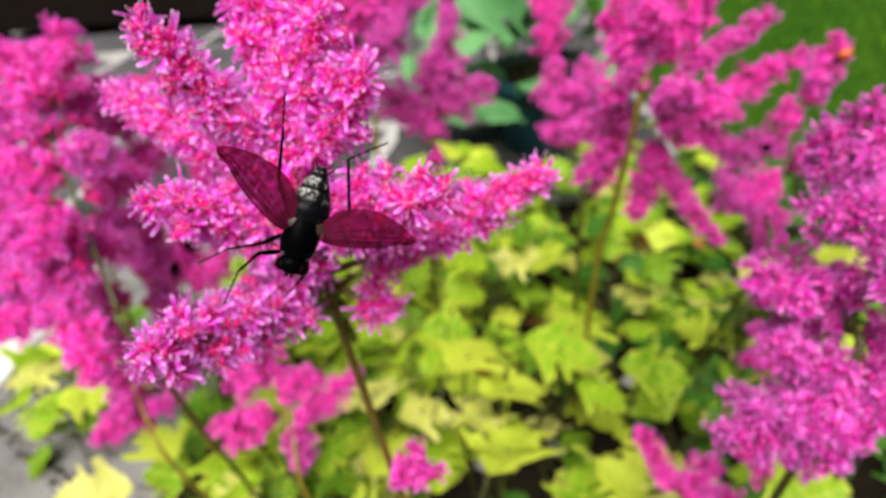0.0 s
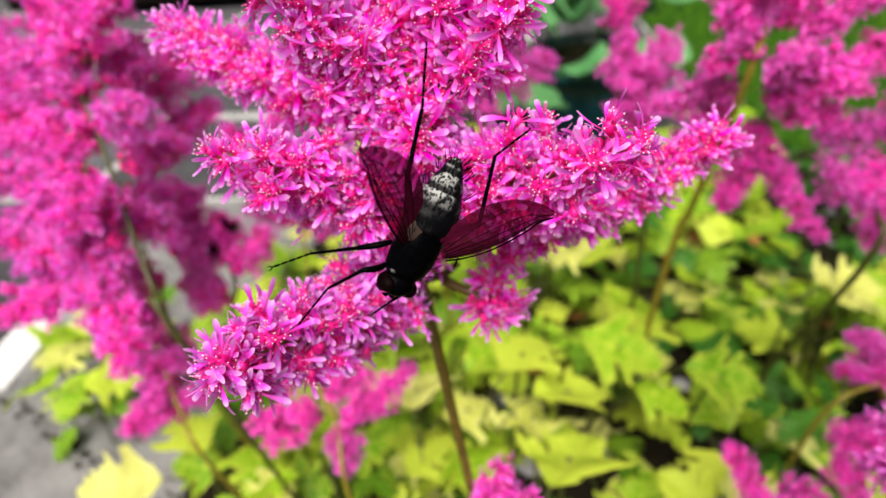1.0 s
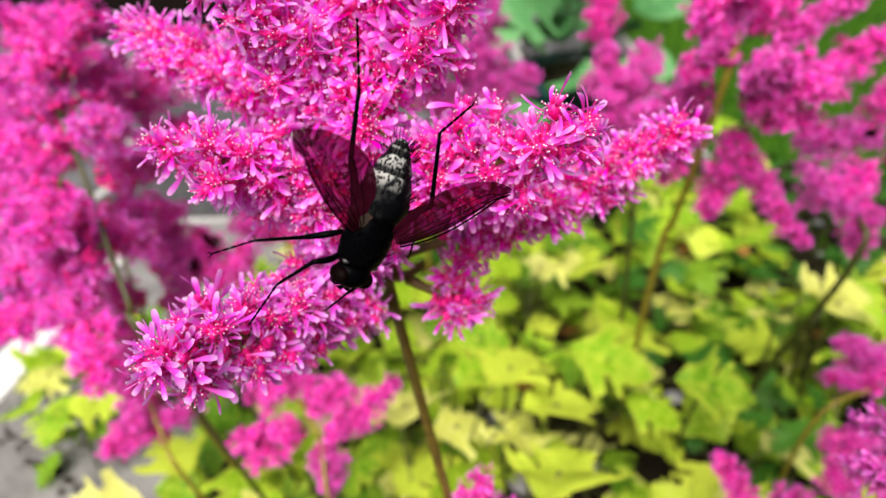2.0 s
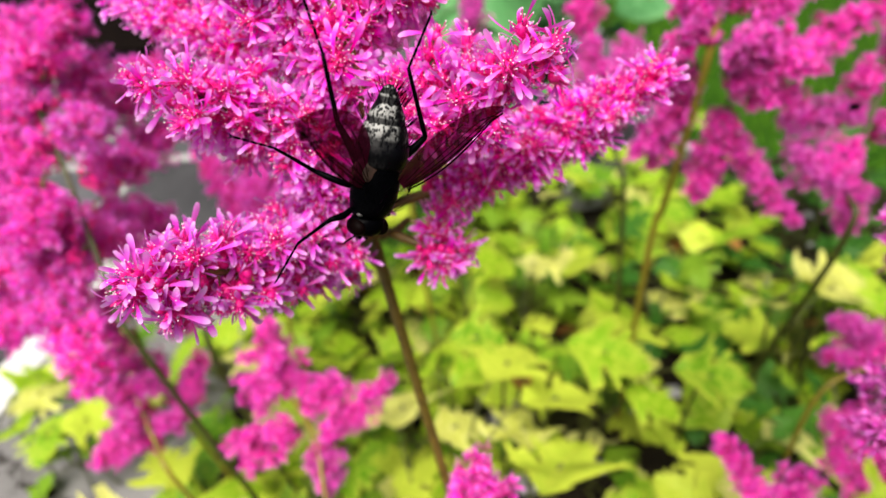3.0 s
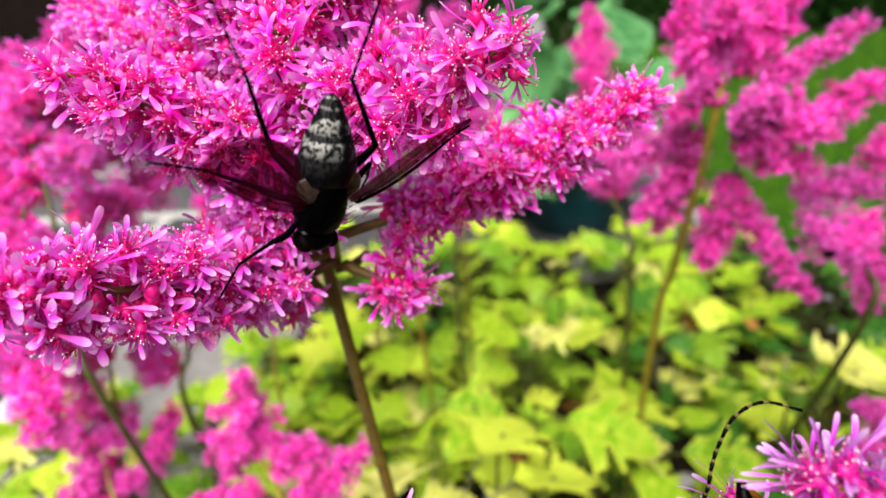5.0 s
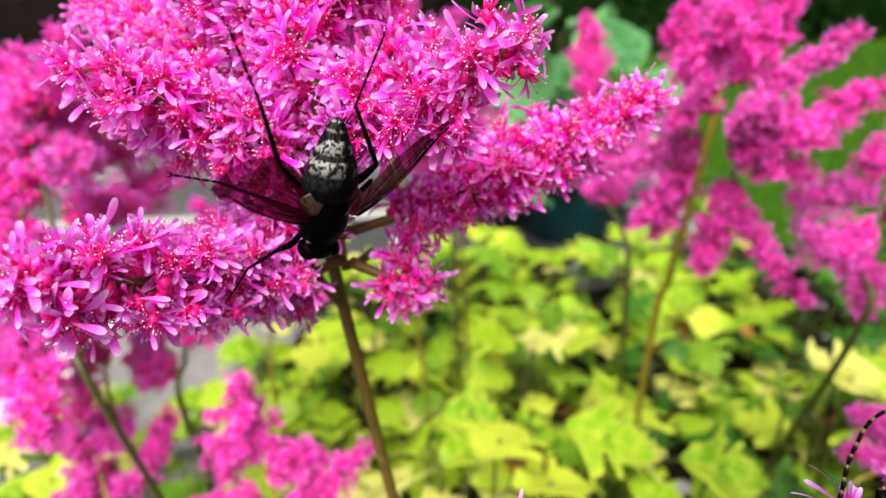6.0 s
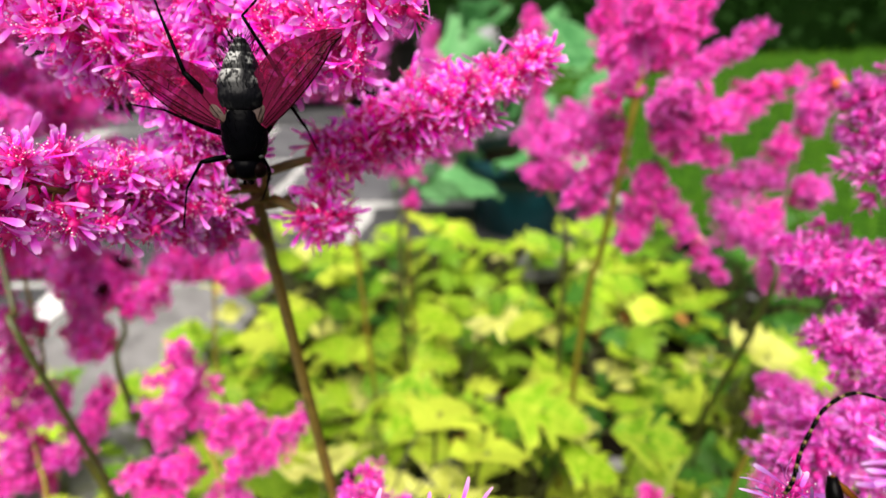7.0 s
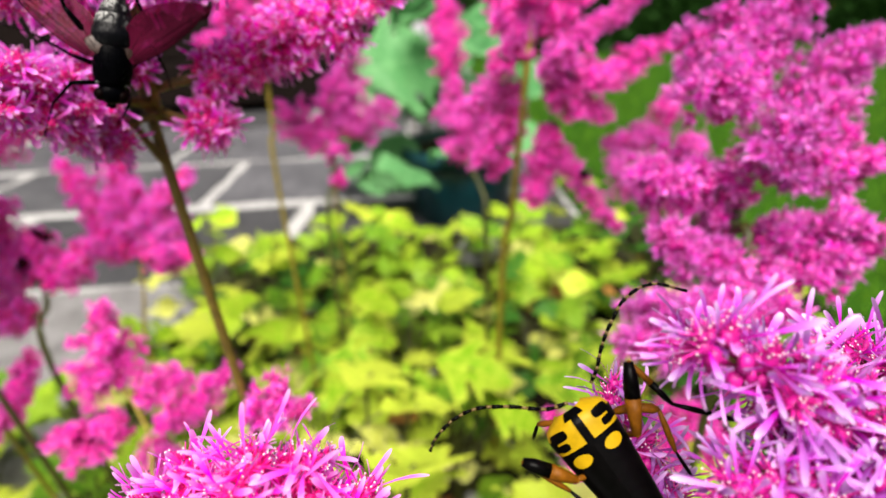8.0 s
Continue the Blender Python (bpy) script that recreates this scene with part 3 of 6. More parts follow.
plume(side_flower, (0.1171, 0.0694, 0.2535), (0.1016, 0.0610, 0.2472), 0.0102, False, MAGENTA_MATS)

near_flower = astilbe("lilac-pink astilbe flower spray with a beetle feeding on it", [(0.0300, 0.0600, 0.0000), (0.0868, -0.0126, 0.2567), (0.0654, -0.0205, 0.2863), (0.0648, -0.0182, 0.2914)], 0.0009)
plume(near_flower, (0.0671, -0.0183, 0.2913), (0.0470, -0.0174, 0.3016), 0.0049, True, LILAC_SHADED_MATS)
plume(near_flower, (0.0665, -0.0198, 0.2880), (0.0482, -0.0220, 0.2915), 0.0047, True, LILAC_SHADED_MATS)
plume(near_flower, (0.0744, -0.0100, 0.2859), (0.0681, -0.0064, 0.2933), 0.0039, True, LILAC_SHADED_MATS)
plume(near_flower, (0.0705, -0.0164, 0.2812), (0.0569, -0.0158, 0.2912), 0.0042, True, LILAC_SHADED_MATS)
plume(near_flower, (0.0516, -0.0176, 0.2723), (0.0444, -0.0068, 0.2885), 0.004, True, LILAC_SHADED_MATS)
plume(near_flower, (0.0060, -0.0149, 0.2654), (0.0105, -0.0150, 0.2897), 0.0072, True, FINE_MATS)
plume(near_flower, (0.0071, -0.0149, 0.2715), (0.0194, -0.0134, 0.2841), 0.0062, True, FINE_MATS)
plume(near_flower, (0.0071, -0.0149, 0.2715), (-0.0015, -0.0104, 0.2820), 0.0062, True, FINE_MATS)
plume(near_flower, (0.0078, -0.0149, 0.2751), (0.0150, -0.0137, 0.2880), 0.006, True, FINE_MATS)
plume(near_flower, (0.0078, -0.0149, 0.2751), (0.0038, -0.0119, 0.2864), 0.006, True, FINE_MATS)
branch(near_flower, (0.0754, 0.0019, 0.2054), (0.0060, -0.0149, 0.2654), 0.0007)
branch(near_flower, (0.0811, -0.0053, 0.2311), (0.0516, -0.0176, 0.2723), 0.0006)

left_flower = astilbe("large pink astilbe flower spray with shaded lower plumes", [(-0.1187, 0.1430, 0.0000), (-0.1187, 0.1030, 0.2339), (-0.1310, 0.1146, 0.2538), (-0.1462, 0.1379, 0.2911), (-0.1566, 0.1530, 0.3155), (-0.1585, 0.1658, 0.3345)], 0.0010, STEM_GREEN)
plume(left_flower, (-0.1547, 0.1521, 0.3138), (-0.1766, 0.1744, 0.3337), 0.0111, False, LIT_MATS)
plume(left_flower, (-0.1528, 0.1545, 0.3168), (-0.1471, 0.1704, 0.3383), 0.0111, False, LIT_MATS)
plume(left_flower, (-0.1490, 0.1473, 0.3055), (-0.1755, 0.1540, 0.3217), 0.0111, False, LIT_MATS)
plume(left_flower, (-0.1527, 0.1589, 0.3053), (-0.1477, 0.1800, 0.3169), 0.0101, False, LIT_MATS)
plume(left_flower, (-0.1462, 0.1411, 0.2958), (-0.1717, 0.1403, 0.3010), 0.0122, False, LIT_MATS)
plume(left_flower, (-0.1414, 0.1373, 0.2891), (-0.1330, 0.1601, 0.2845), 0.0096, False, LIT_MATS)
plume(left_flower, (-0.1433, 0.1338, 0.2846), (-0.1717, 0.1229, 0.2758), 0.0122, False, LIT_MATS)
plume(left_flower, (-0.1414, 0.1286, 0.2766), (-0.1698, 0.1134, 0.2616), 0.0111, False, LIT_MATS)
plume(left_flower, (-0.1395, 0.1245, 0.2701), (-0.1547, 0.1108, 0.2541), 0.0101, False, LIT_MATS)
plume(left_flower, (-0.1395, 0.1114, 0.2513), (-0.1332, 0.0910, 0.2380), 0.0086, False, LIT_MATS)
plume(left_flower, (-0.1433, 0.1175, 0.2610), (-0.1490, 0.1038, 0.2426), 0.0091, False, LIT_MATS)
plume(left_flower, (-0.1431, 0.1352, 0.3043), (-0.1270, 0.1402, 0.3075), 0.0111, False, LIT_MATS)
plume(left_flower, (-0.1467, 0.1309, 0.2635), (-0.1393, 0.1438, 0.2625), 0.0091, False, LIT_MATS)
plume(left_flower, (-0.1449, 0.1278, 0.2940), (-0.1485, 0.1150, 0.2764), 0.0111, False, LIT_MATS)
plume(left_flower, (-0.1770, 0.1634, 0.3002), (-0.2181, 0.1860, 0.3252), 0.0111, False, LIT_MATS)
plume(left_flower, (-0.1770, 0.1562, 0.2898), (-0.2203, 0.1706, 0.3035), 0.0111, False, LIT_MATS)
plume(left_flower, (-0.1728, 0.1483, 0.2773), (-0.2181, 0.1533, 0.2779), 0.0122, False, LIT_MATS)
plume(left_flower, (-0.1644, 0.1385, 0.2610), (-0.2062, 0.1312, 0.2608), 0.0111, False, LIT_MATS)
plume(left_flower, (-0.1623, 0.1315, 0.2504), (-0.1978, 0.1154, 0.2359), 0.0101, False, LIT_MATS)
plume(left_flower, (-0.1634, 0.1747, 0.2953), (-0.1445, 0.2113, 0.3082), 0.0111, False, LIT_MATS)
plume(left_flower, (-0.1684, 0.1706, 0.2730), (-0.1429, 0.2061, 0.2825), 0.0111, False, LIT_MATS)
plume(left_flower, (-0.1633, 0.1546, 0.2662), (-0.1445, 0.1743, 0.2546), 0.0101, False, LIT_MATS)
plume(left_flower, (-0.1611, 0.1498, 0.2588), (-0.1918, 0.1261, 0.2321), 0.0111, False, LIT_MATS)

left_flower = astilbe("small pink astilbe flower spray behind the taller one", [(-0.1280, 0.1749, 0.0000), (-0.1280, 0.1449, 0.1903), (-0.1330, 0.1615, 0.2155), (-0.1379, 0.1723, 0.2324)], 0.0013)
plume(left_flower, (-0.1355, 0.1655, 0.2219), (-0.1579, 0.1729, 0.2382), 0.0107, False, LIT_MATS)
plume(left_flower, (-0.1355, 0.1641, 0.2198), (-0.1205, 0.1758, 0.2331), 0.0107, False, LIT_MATS)
plume(left_flower, (-0.1367, 0.1682, 0.2261), (-0.1404, 0.1778, 0.2409), 0.0093, False, LIT_MATS)
plume(left_flower, (-0.1354, 0.1583, 0.2116), (-0.1504, 0.1559, 0.2117), 0.0107, False, LIT_MATS)

low_cluster_flower = astilbe("short pink astilbe flower spray among lime leaves", [(-0.0730, 0.1269, 0.0000), (-0.0730, 0.0969, 0.1525), (-0.0794, 0.1144, 0.1826), (-0.0908, 0.1248, 0.2023)], 0.001)
plume(low_cluster_flower, (-0.0901, 0.1215, 0.1968), (-0.0913, 0.1292, 0.2289), 0.0097, False)
plume(low_cluster_flower, (-0.0849, 0.1207, 0.1943), (-0.0684, 0.1264, 0.1997), 0.0085, False)
plume(low_cluster_flower, (-0.0794, 0.1144, 0.1826), (-0.0498, 0.1288, 0.1993), 0.0068, False)
plume(low_cluster_flower, (-0.0834, 0.1164, 0.1868), (-0.1124, 0.1115, 0.1856), 0.0091, False)
plume(low_cluster_flower, (-0.0783, 0.1145, 0.1825), (-0.0753, 0.1046, 0.1656), 0.008, False)
plume(low_cluster_flower, (-0.0906, 0.1260, 0.2042), (-0.1038, 0.1217, 0.2002), 0.008, False)

low_cluster_flower = astilbe("short dusky pink astilbe flower spray among lime leaves", [(-0.1426, 0.1419, 0.0000), (-0.1426, 0.1119, 0.1519), (-0.1551, 0.1233, 0.1736), (-0.1630, 0.1351, 0.1948)], 0.001)
plume(low_cluster_flower, (-0.1402, 0.1318, 0.1840), (-0.1341, 0.1440, 0.2024), 0.0056, False)
plume(low_cluster_flower, (-0.1572, 0.1257, 0.1779), (-0.1791, 0.1167, 0.1684), 0.0075, False)
plume(low_cluster_flower, (-0.1548, 0.1258, 0.1776), (-0.1403, 0.1306, 0.1820), 0.0069, False)
plume(low_cluster_flower, (-0.1633, 0.1327, 0.1907), (-0.1485, 0.1399, 0.1991), 0.0069, False)
plume(low_cluster_flower, (-0.1609, 0.1328, 0.1905), (-0.1817, 0.1338, 0.1970), 0.0075, False)
plume(low_cluster_flower, (-0.1650, 0.1375, 0.1990), (-0.1708, 0.1470, 0.2159), 0.0088, False)
plume(low_cluster_flower, (-0.1569, 0.1282, 0.1819), (-0.1709, 0.1272, 0.1836), 0.0075, False)

left_back_flower = astilbe("soft pink astilbe flower spray over the paving", [(-0.1229, 0.2345, 0.0000), (-0.1229, 0.2045, 0.1464), (-0.1269, 0.2243, 0.1905), (-0.1301, 0.2391, 0.2236)], 0.001)
plume(left_back_flower, (-0.1291, 0.2292, 0.2015), (-0.1308, 0.2465, 0.2401), 0.0144, False, LIT_MATS)
plume(left_back_flower, (-0.1282, 0.2317, 0.2070), (-0.1084, 0.2389, 0.2201), 0.0128, False, LIT_MATS)
plume(left_back_flower, (-0.1291, 0.2304, 0.2043), (-0.1476, 0.2357, 0.2187), 0.0128, False, LIT_MATS)
plume(left_back_flower, (-0.1273, 0.2292, 0.2015), (-0.1041, 0.2329, 0.2062), 0.0112, False, LIT_MATS)
plume(left_back_flower, (-0.1289, 0.2379, 0.2208), (-0.1414, 0.2423, 0.2322), 0.0128, False, LIT_MATS)
plume(left_back_flower, (-0.1340, 0.2346, 0.2077), (-0.1664, 0.2503, 0.2523), 0.0096, False, LIT_MATS)
plume(left_back_flower, (-0.1333, 0.2397, 0.2188), (-0.0975, 0.2444, 0.2440), 0.0096, False, LIT_MATS)
plume(left_back_flower, (-0.1308, 0.2357, 0.2103), (-0.0969, 0.2270, 0.2055), 0.0088, False, LIT_MATS)
plume(left_back_flower, (-0.1362, 0.2411, 0.2217), (-0.1372, 0.2539, 0.2621), 0.0096, False, LIT_MATS)
plume(left_back_flower, (-0.1326, 0.2333, 0.2048), (-0.1553, 0.2324, 0.2133), 0.0096, False, LIT_MATS)

left_back_flower = astilbe("dusky pink astilbe flower spray with thin side plumes", [(-0.1622, 0.1784, 0.0000), (-0.1622, 0.1484, 0.1737), (-0.1738, 0.1638, 0.2092), (-0.1853, 0.1842, 0.2558)], 0.001)
plume(left_back_flower, (-0.1617, 0.1684, 0.2176), (-0.1397, 0.1784, 0.2366), 0.0096, False, LIT_MATS)
plume(left_back_flower, (-0.1640, 0.1702, 0.2221), (-0.1541, 0.1827, 0.2481), 0.0102, False, LIT_MATS)
plume(left_back_flower, (-0.1714, 0.1639, 0.2092), (-0.1882, 0.1671, 0.2185), 0.0102, False, LIT_MATS)
plume(left_back_flower, (-0.1641, 0.1662, 0.2133), (-0.1449, 0.1662, 0.2105), 0.009, False, LIT_MATS)
plume(left_back_flower, (-0.1760, 0.1737, 0.2313), (-0.1758, 0.1816, 0.2489), 0.0102, False, LIT_MATS)
plume(left_back_flower, (-0.1783, 0.1775, 0.2401), (-0.1927, 0.1788, 0.2450), 0.0102, False, LIT_MATS)
plume(left_back_flower, (-0.1621, 0.1524, 0.1825), (-0.1765, 0.1537, 0.1874), 0.009, False, LIT_MATS)
plume(left_back_flower, (-0.1695, 0.1460, 0.1695), (-0.1864, 0.1432, 0.1657), 0.0077, False, LIT_MATS)
plume(left_back_flower, (-0.1575, 0.1446, 0.1647), (-0.1476, 0.1551, 0.1864), 0.0064, False, LIT_MATS)
plume(left_back_flower, (-0.1672, 0.1421, 0.1607), (-0.1769, 0.1377, 0.1522), 0.0077, False, LIT_MATS)

low_flower = astilbe("single short pink astilbe plume low in the bed", [(-0.0142, 0.0749, 0.0000), (-0.0142, 0.0449, 0.2188), (-0.0123, 0.0513, 0.2332)], 0.001)
plume(low_flower, (-0.0122, 0.0518, 0.2344), (-0.0096, 0.0572, 0.2465), 0.0056, False)
plume(low_flower, (-0.0118, 0.0529, 0.2368), (-0.0030, 0.0543, 0.2406), 0.0035, False)
plume(low_flower, (-0.0121, 0.0524, 0.2356), (-0.0155, 0.0547, 0.2405), 0.0038, False)

low_flower = astilbe("thin pink astilbe plumes low among green leaves", [(0.0903, 0.1082, 0.0000), (0.0903, 0.0882, 0.1427), (0.0840, 0.0983, 0.1585)], 0.001)
plume(low_flower, (0.0829, 0.0995, 0.1605), (0.0698, 0.1127, 0.1822), 0.0055, False)
plume(low_flower, (0.0840, 0.0983, 0.1585), (0.0981, 0.1072, 0.1687), 0.0074, False)
plume(low_flower, (0.0851, 0.0970, 0.1565), (0.1070, 0.1000, 0.1566), 0.0074, False)

low_flower = astilbe("loose pink astilbe flower spray on a leaning green stem", [(0.1398, 0.1842, 0.0000), (0.1208, 0.1500, 0.1541), (0.1495, 0.1629, 0.1657), (0.1591, 0.1709, 0.1749)], 0.001)
plume(low_flower, (0.1567, 0.1678, 0.1711), (0.1352, 0.1722, 0.1828), 0.009, False)
plume(low_flower, (0.1447, 0.1623, 0.1661), (0.1292, 0.1633, 0.1713), 0.0045, False)
plume(low_flower, (0.1567, 0.1692, 0.1731), (0.1447, 0.1623, 0.1661), 0.0064, False)
plume(low_flower, (0.1567, 0.1445, 0.1374), (0.1304, 0.1483, 0.1494), 0.0115, False)
plume(low_flower, (0.1591, 0.1379, 0.1273), (0.1304, 0.1387, 0.1355), 0.0128, False)


# ---- leaves ----
def leaf_mesh(seed, mat, lobes=True, stalk=True, narrow=0.8):
    """A toothed leaf one metre long, three-lobed or oval, folded along its midrib, with its stalk."""
    r = random.Random(seed)
    n, rows = 40, []
    lobe_at, lobe_w = r.uniform(0.26, 0.34), r.uniform(0.44, 0.66)
    for i in range(n + 1):
        t = i / n
        w = 0.36 * narrow * math.sin(math.pi * t ** 0.72) ** 0.75
        if lobes:
            w += lobe_w * 0.5 * math.exp(-((t - lobe_at) / 0.085) ** 2) - 0.15 * math.exp(-((t - lobe_at - 0.16) / 0.045) ** 2) + 0.12 * math.exp(-((t - lobe_at - 0.27) / 0.05) ** 2) - 0.06 * math.exp(-((t - lobe_at - 0.38) / 0.035) ** 2)
        step = i % 4
        tooth = (-0.055, -0.01, 0.05, 0.10)[step] * r.uniform(0.6, 1.3) * (1 - 0.5 * t) if 1 < i < n - 1 else 0
        rows.append((t, max(0.004, w), max(0.004, w + tooth * (1.0 if lobes else 0.4)), (0.0, 0.01, 0.02, 0.038)[step]))
    sag, fold, wave, twist = r.uniform(0.05, 0.38), r.uniform(0.02, 0.28), r.uniform(-0.16, 0.16), r.uniform(-0.3, 0.3)

    def place(x, y):
        return (x, y, fold * abs(y) - sag * x * x + wave * math.sin(9 * x + 4 * y) * abs(y) * 2 + twist * x * y - 0.35 * y * y)

    v, f, uv = [], [], []
    for x, inner, edge, push in rows:
        for k in (-1, -0.6, -0.25, 0, 0.25, 0.6, 1):
            q = abs(k)
            w = edge if q == 1 else inner
            v.append(place(x + (push if q == 1 else 0) + (0.32 if lobes else 0.12) * q * w - (0.05 if lobes else 0.0) * q, k * w))
            uv.append((0.5 + 0.5 * k, x - 0.2 * q * w))
    for i in range(n):
        for k in range(6):
            o = 7 * i + k
            f.append((o, o + 1, o + 8, o + 7))
    b = Builder()
    b.add(v, f, 0, uv)
    if stalk:
        b.tube([(0.0, 0, 0), (-0.25, 0, -0.12), (-0.5, 0, -0.5)], 0.014, 1, 4, False)
    return b.mesh("leaf", [mat, STEM_GREEN])


LIME_LEAVES = [leaf_mesh(s, LEAF, True, narrow=0.95 + 0.1 * (s % 3)) for s in range(7)]
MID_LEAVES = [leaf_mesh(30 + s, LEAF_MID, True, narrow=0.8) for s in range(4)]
YELLOW_LEAVES = [leaf_mesh(80 + s, LEAF_YELLOW, True, narrow=0.95) for s in range(3)]
GREEN_LEAVES = [leaf_mesh(20 + s, LEAF_GREEN, True, narrow=0.7) for s in range(5)]
BROAD_LEAVES = [leaf_mesh(40 + s, LEAF_BROAD, False, narrow=1.25) for s in range(4)]
BROWN_LEAVES = [leaf_mesh(60 + s, LEAF_BROWN, False, narrow=0.8) for s in range(3)]


# open spots in the foliage where pebbles and bare soil show: foot and lean of each gap
GAPS = ((0.108, 0.632, -0.30, -1.88), (0.086, 0.626, -0.28, -1.88), (0.129, 0.353, -0.39, -1.13), (0.029, 0.321, -0.09, -1.03), (0.097, 0.271, -0.30, -0.88), (0.091, 0.532, -0.28, -1.67), (-0.011, 0.283, 0.03, -0.92))


def in_gap(x, y, z, size):
    return any(math.hypot(x - gx - z * lx, (y - gy - z * ly) * 0.7) < 0.45 * size + 0.004 for gx, gy, lx, ly in GAPS)


def leafy(name, label, category, x, y, height, count, size, meshes, seed, spread=0.05, group=""):
    """A low plant: stems from one root, each ending in leaves held out to the sky."""
    r = random.Random(seed)
    top = new(name)
    top.matrix_basis = Matrix.Translation((x, y, 0))
    tagged(top, label, category, group)
    b = Builder()
    for i in range(count):
        a = i * 2.4 + r.uniform(-0.5, 0.5)
        q = math.sqrt((i + 0.5) / count)
        px, py = spread * q * math.cos(a), spread * q * math.sin(a)
        h = height * (1.05 - 0.5 * q * q + r.uniform(-0.35, 0.12))
        s = size * r.uniform(0.75, 1.2)
        if in_gap(x + px, y + py, h, s) or (-0.29 < x + px < -0.205 and y + py < 0.25):
            continue
        b.tube(bend([(0, 0, -0.004), (px * 0.4, py * 0.4, h * 0.55), (px, py, h - 0.3 * s)], 3), 0.0009, 0, 5, False)
        kind = meshes[r.randrange(len(meshes))]
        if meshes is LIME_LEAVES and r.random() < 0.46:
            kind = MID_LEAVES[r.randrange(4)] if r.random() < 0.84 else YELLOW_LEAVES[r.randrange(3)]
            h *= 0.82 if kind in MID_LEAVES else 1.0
        ob = new("leaf", kind)
        ob.parent = top
        ob.matrix_basis = pose(px, py, h, r.uniform(-36, 36), r.uniform(-42, 22), math.degrees(a) + r.uniform(-50, 50)) @ Matrix.Scale(s, 4)
    part("stalk", b, [STEM_GREEN], top)
    return top


def bed():
    r = random.Random(21)
    seed = 0
    y = 0.13
    while y < 0.56:
        x = -0.165 - 0.2 * min(0.2, y - 0.13) + 0.25 * max(0, y - 0.42)
        while x < 0.36:
            seed += 1
            px, py = x + r.uniform(-0.02, 0.02), y + r.uniform(-0.02, 0.02)
            dark = (px > 0.14 and py < 0.28 and r.random() < 0.6) or (px > 0.20 and r.random() < (0.92 if py > 0.34 else 0.5)) or r.random() < 0.12
            if dark:
                leafy("green_foliage_plant", "low dark green leafy plant with toothed leaves", "plant", px, py, 0.085 + r.uniform(-0.02, 0.02), 11, 0.029, GREEN_LEAVES, seed, 0.05, "bed foliage")
            else:
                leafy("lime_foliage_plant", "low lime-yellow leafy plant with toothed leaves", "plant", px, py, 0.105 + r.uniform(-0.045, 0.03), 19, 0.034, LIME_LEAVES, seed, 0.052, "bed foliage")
            x += 0.075
        y += 0.07


bed()
for k, (px, py, h) in enumerate(((-0.335, 0.25, 0.08), (-0.295, 0.26, 0.08), (-0.35, 0.30, 0.07))):
    leafy("lime_foliage_plant", "small lime-yellow leafy plant at the paving edge", "plant", px, py, h, 9, 0.034, LIME_LEAVES, 300 + k, 0.04, "bed foliage")


def litter():
    r = random.Random(31)
    for i in range(46):
        ob = new("withered_leaf", BROWN_LEAVES[i % 3])
        ob.matrix_basis = pose(r.uniform(-0.15, 0.35), r.uniform(0.14, 0.52), r.uniform(0.012, 0.05), r.uniform(-20, 20), r.uniform(-20, 20), r.uniform(0, 360)) @ Matrix.Scale(r.uniform(0.018, 0.034), 4)
        tagged(ob, "small withered brown leaf lying in the bed", "leaf", "fallen leaves")


litter()


def pebble_mesh(seed):
    r, b = random.Random(seed), Builder()
    b.ball((0, 0, 0), (1.0, r.uniform(0.65, 0.9), r.uniform(0.4, 0.6)), 0, 6, 9)
    b.v = [tuple(Vector(p) * (1 + 0.16 * noise.noise(Vector(p) * 1.7 + Vector((seed, 0, 0))))) for p in b.v]
    return b.mesh("pebble", [PEBBLE])


PEBBLE = ground_material("lilac_grey_pebble", [(0.3, (0.22, 0.21, 0.24)), (0.7, (0.55, 0.53, 0.57))], 60, 0.7, 0.001)
PEBBLES = [pebble_mesh(s) for s in range(4)]


def pebbles():
    r = random.Random(44)
    for i in range(84):
        s = r.uniform(0.006, 0.016)
        ob = new("pebble", PEBBLES[i % 4])
        px, py = r.uniform(-0.2, 0.36), r.uniform(0.12, 0.60)
        if i >= 60:
            gx, gy, lx, ly = GAPS[i % 7]
            px, py, s = gx + r.uniform(-0.022, 0.022), gy + r.uniform(-0.022, 0.022), r.uniform(0.008, 0.015)
        ob.matrix_basis = pose(px, py, 0.004 + 0.3 * s, r.uniform(-15, 15), r.uniform(-15, 15), r.uniform(0, 360)) @ Matrix.Scale(s, 4)
        tagged(ob, "small grey pebble lying on the dark bed soil", "pebble", "bed pebbles")


pebbles()

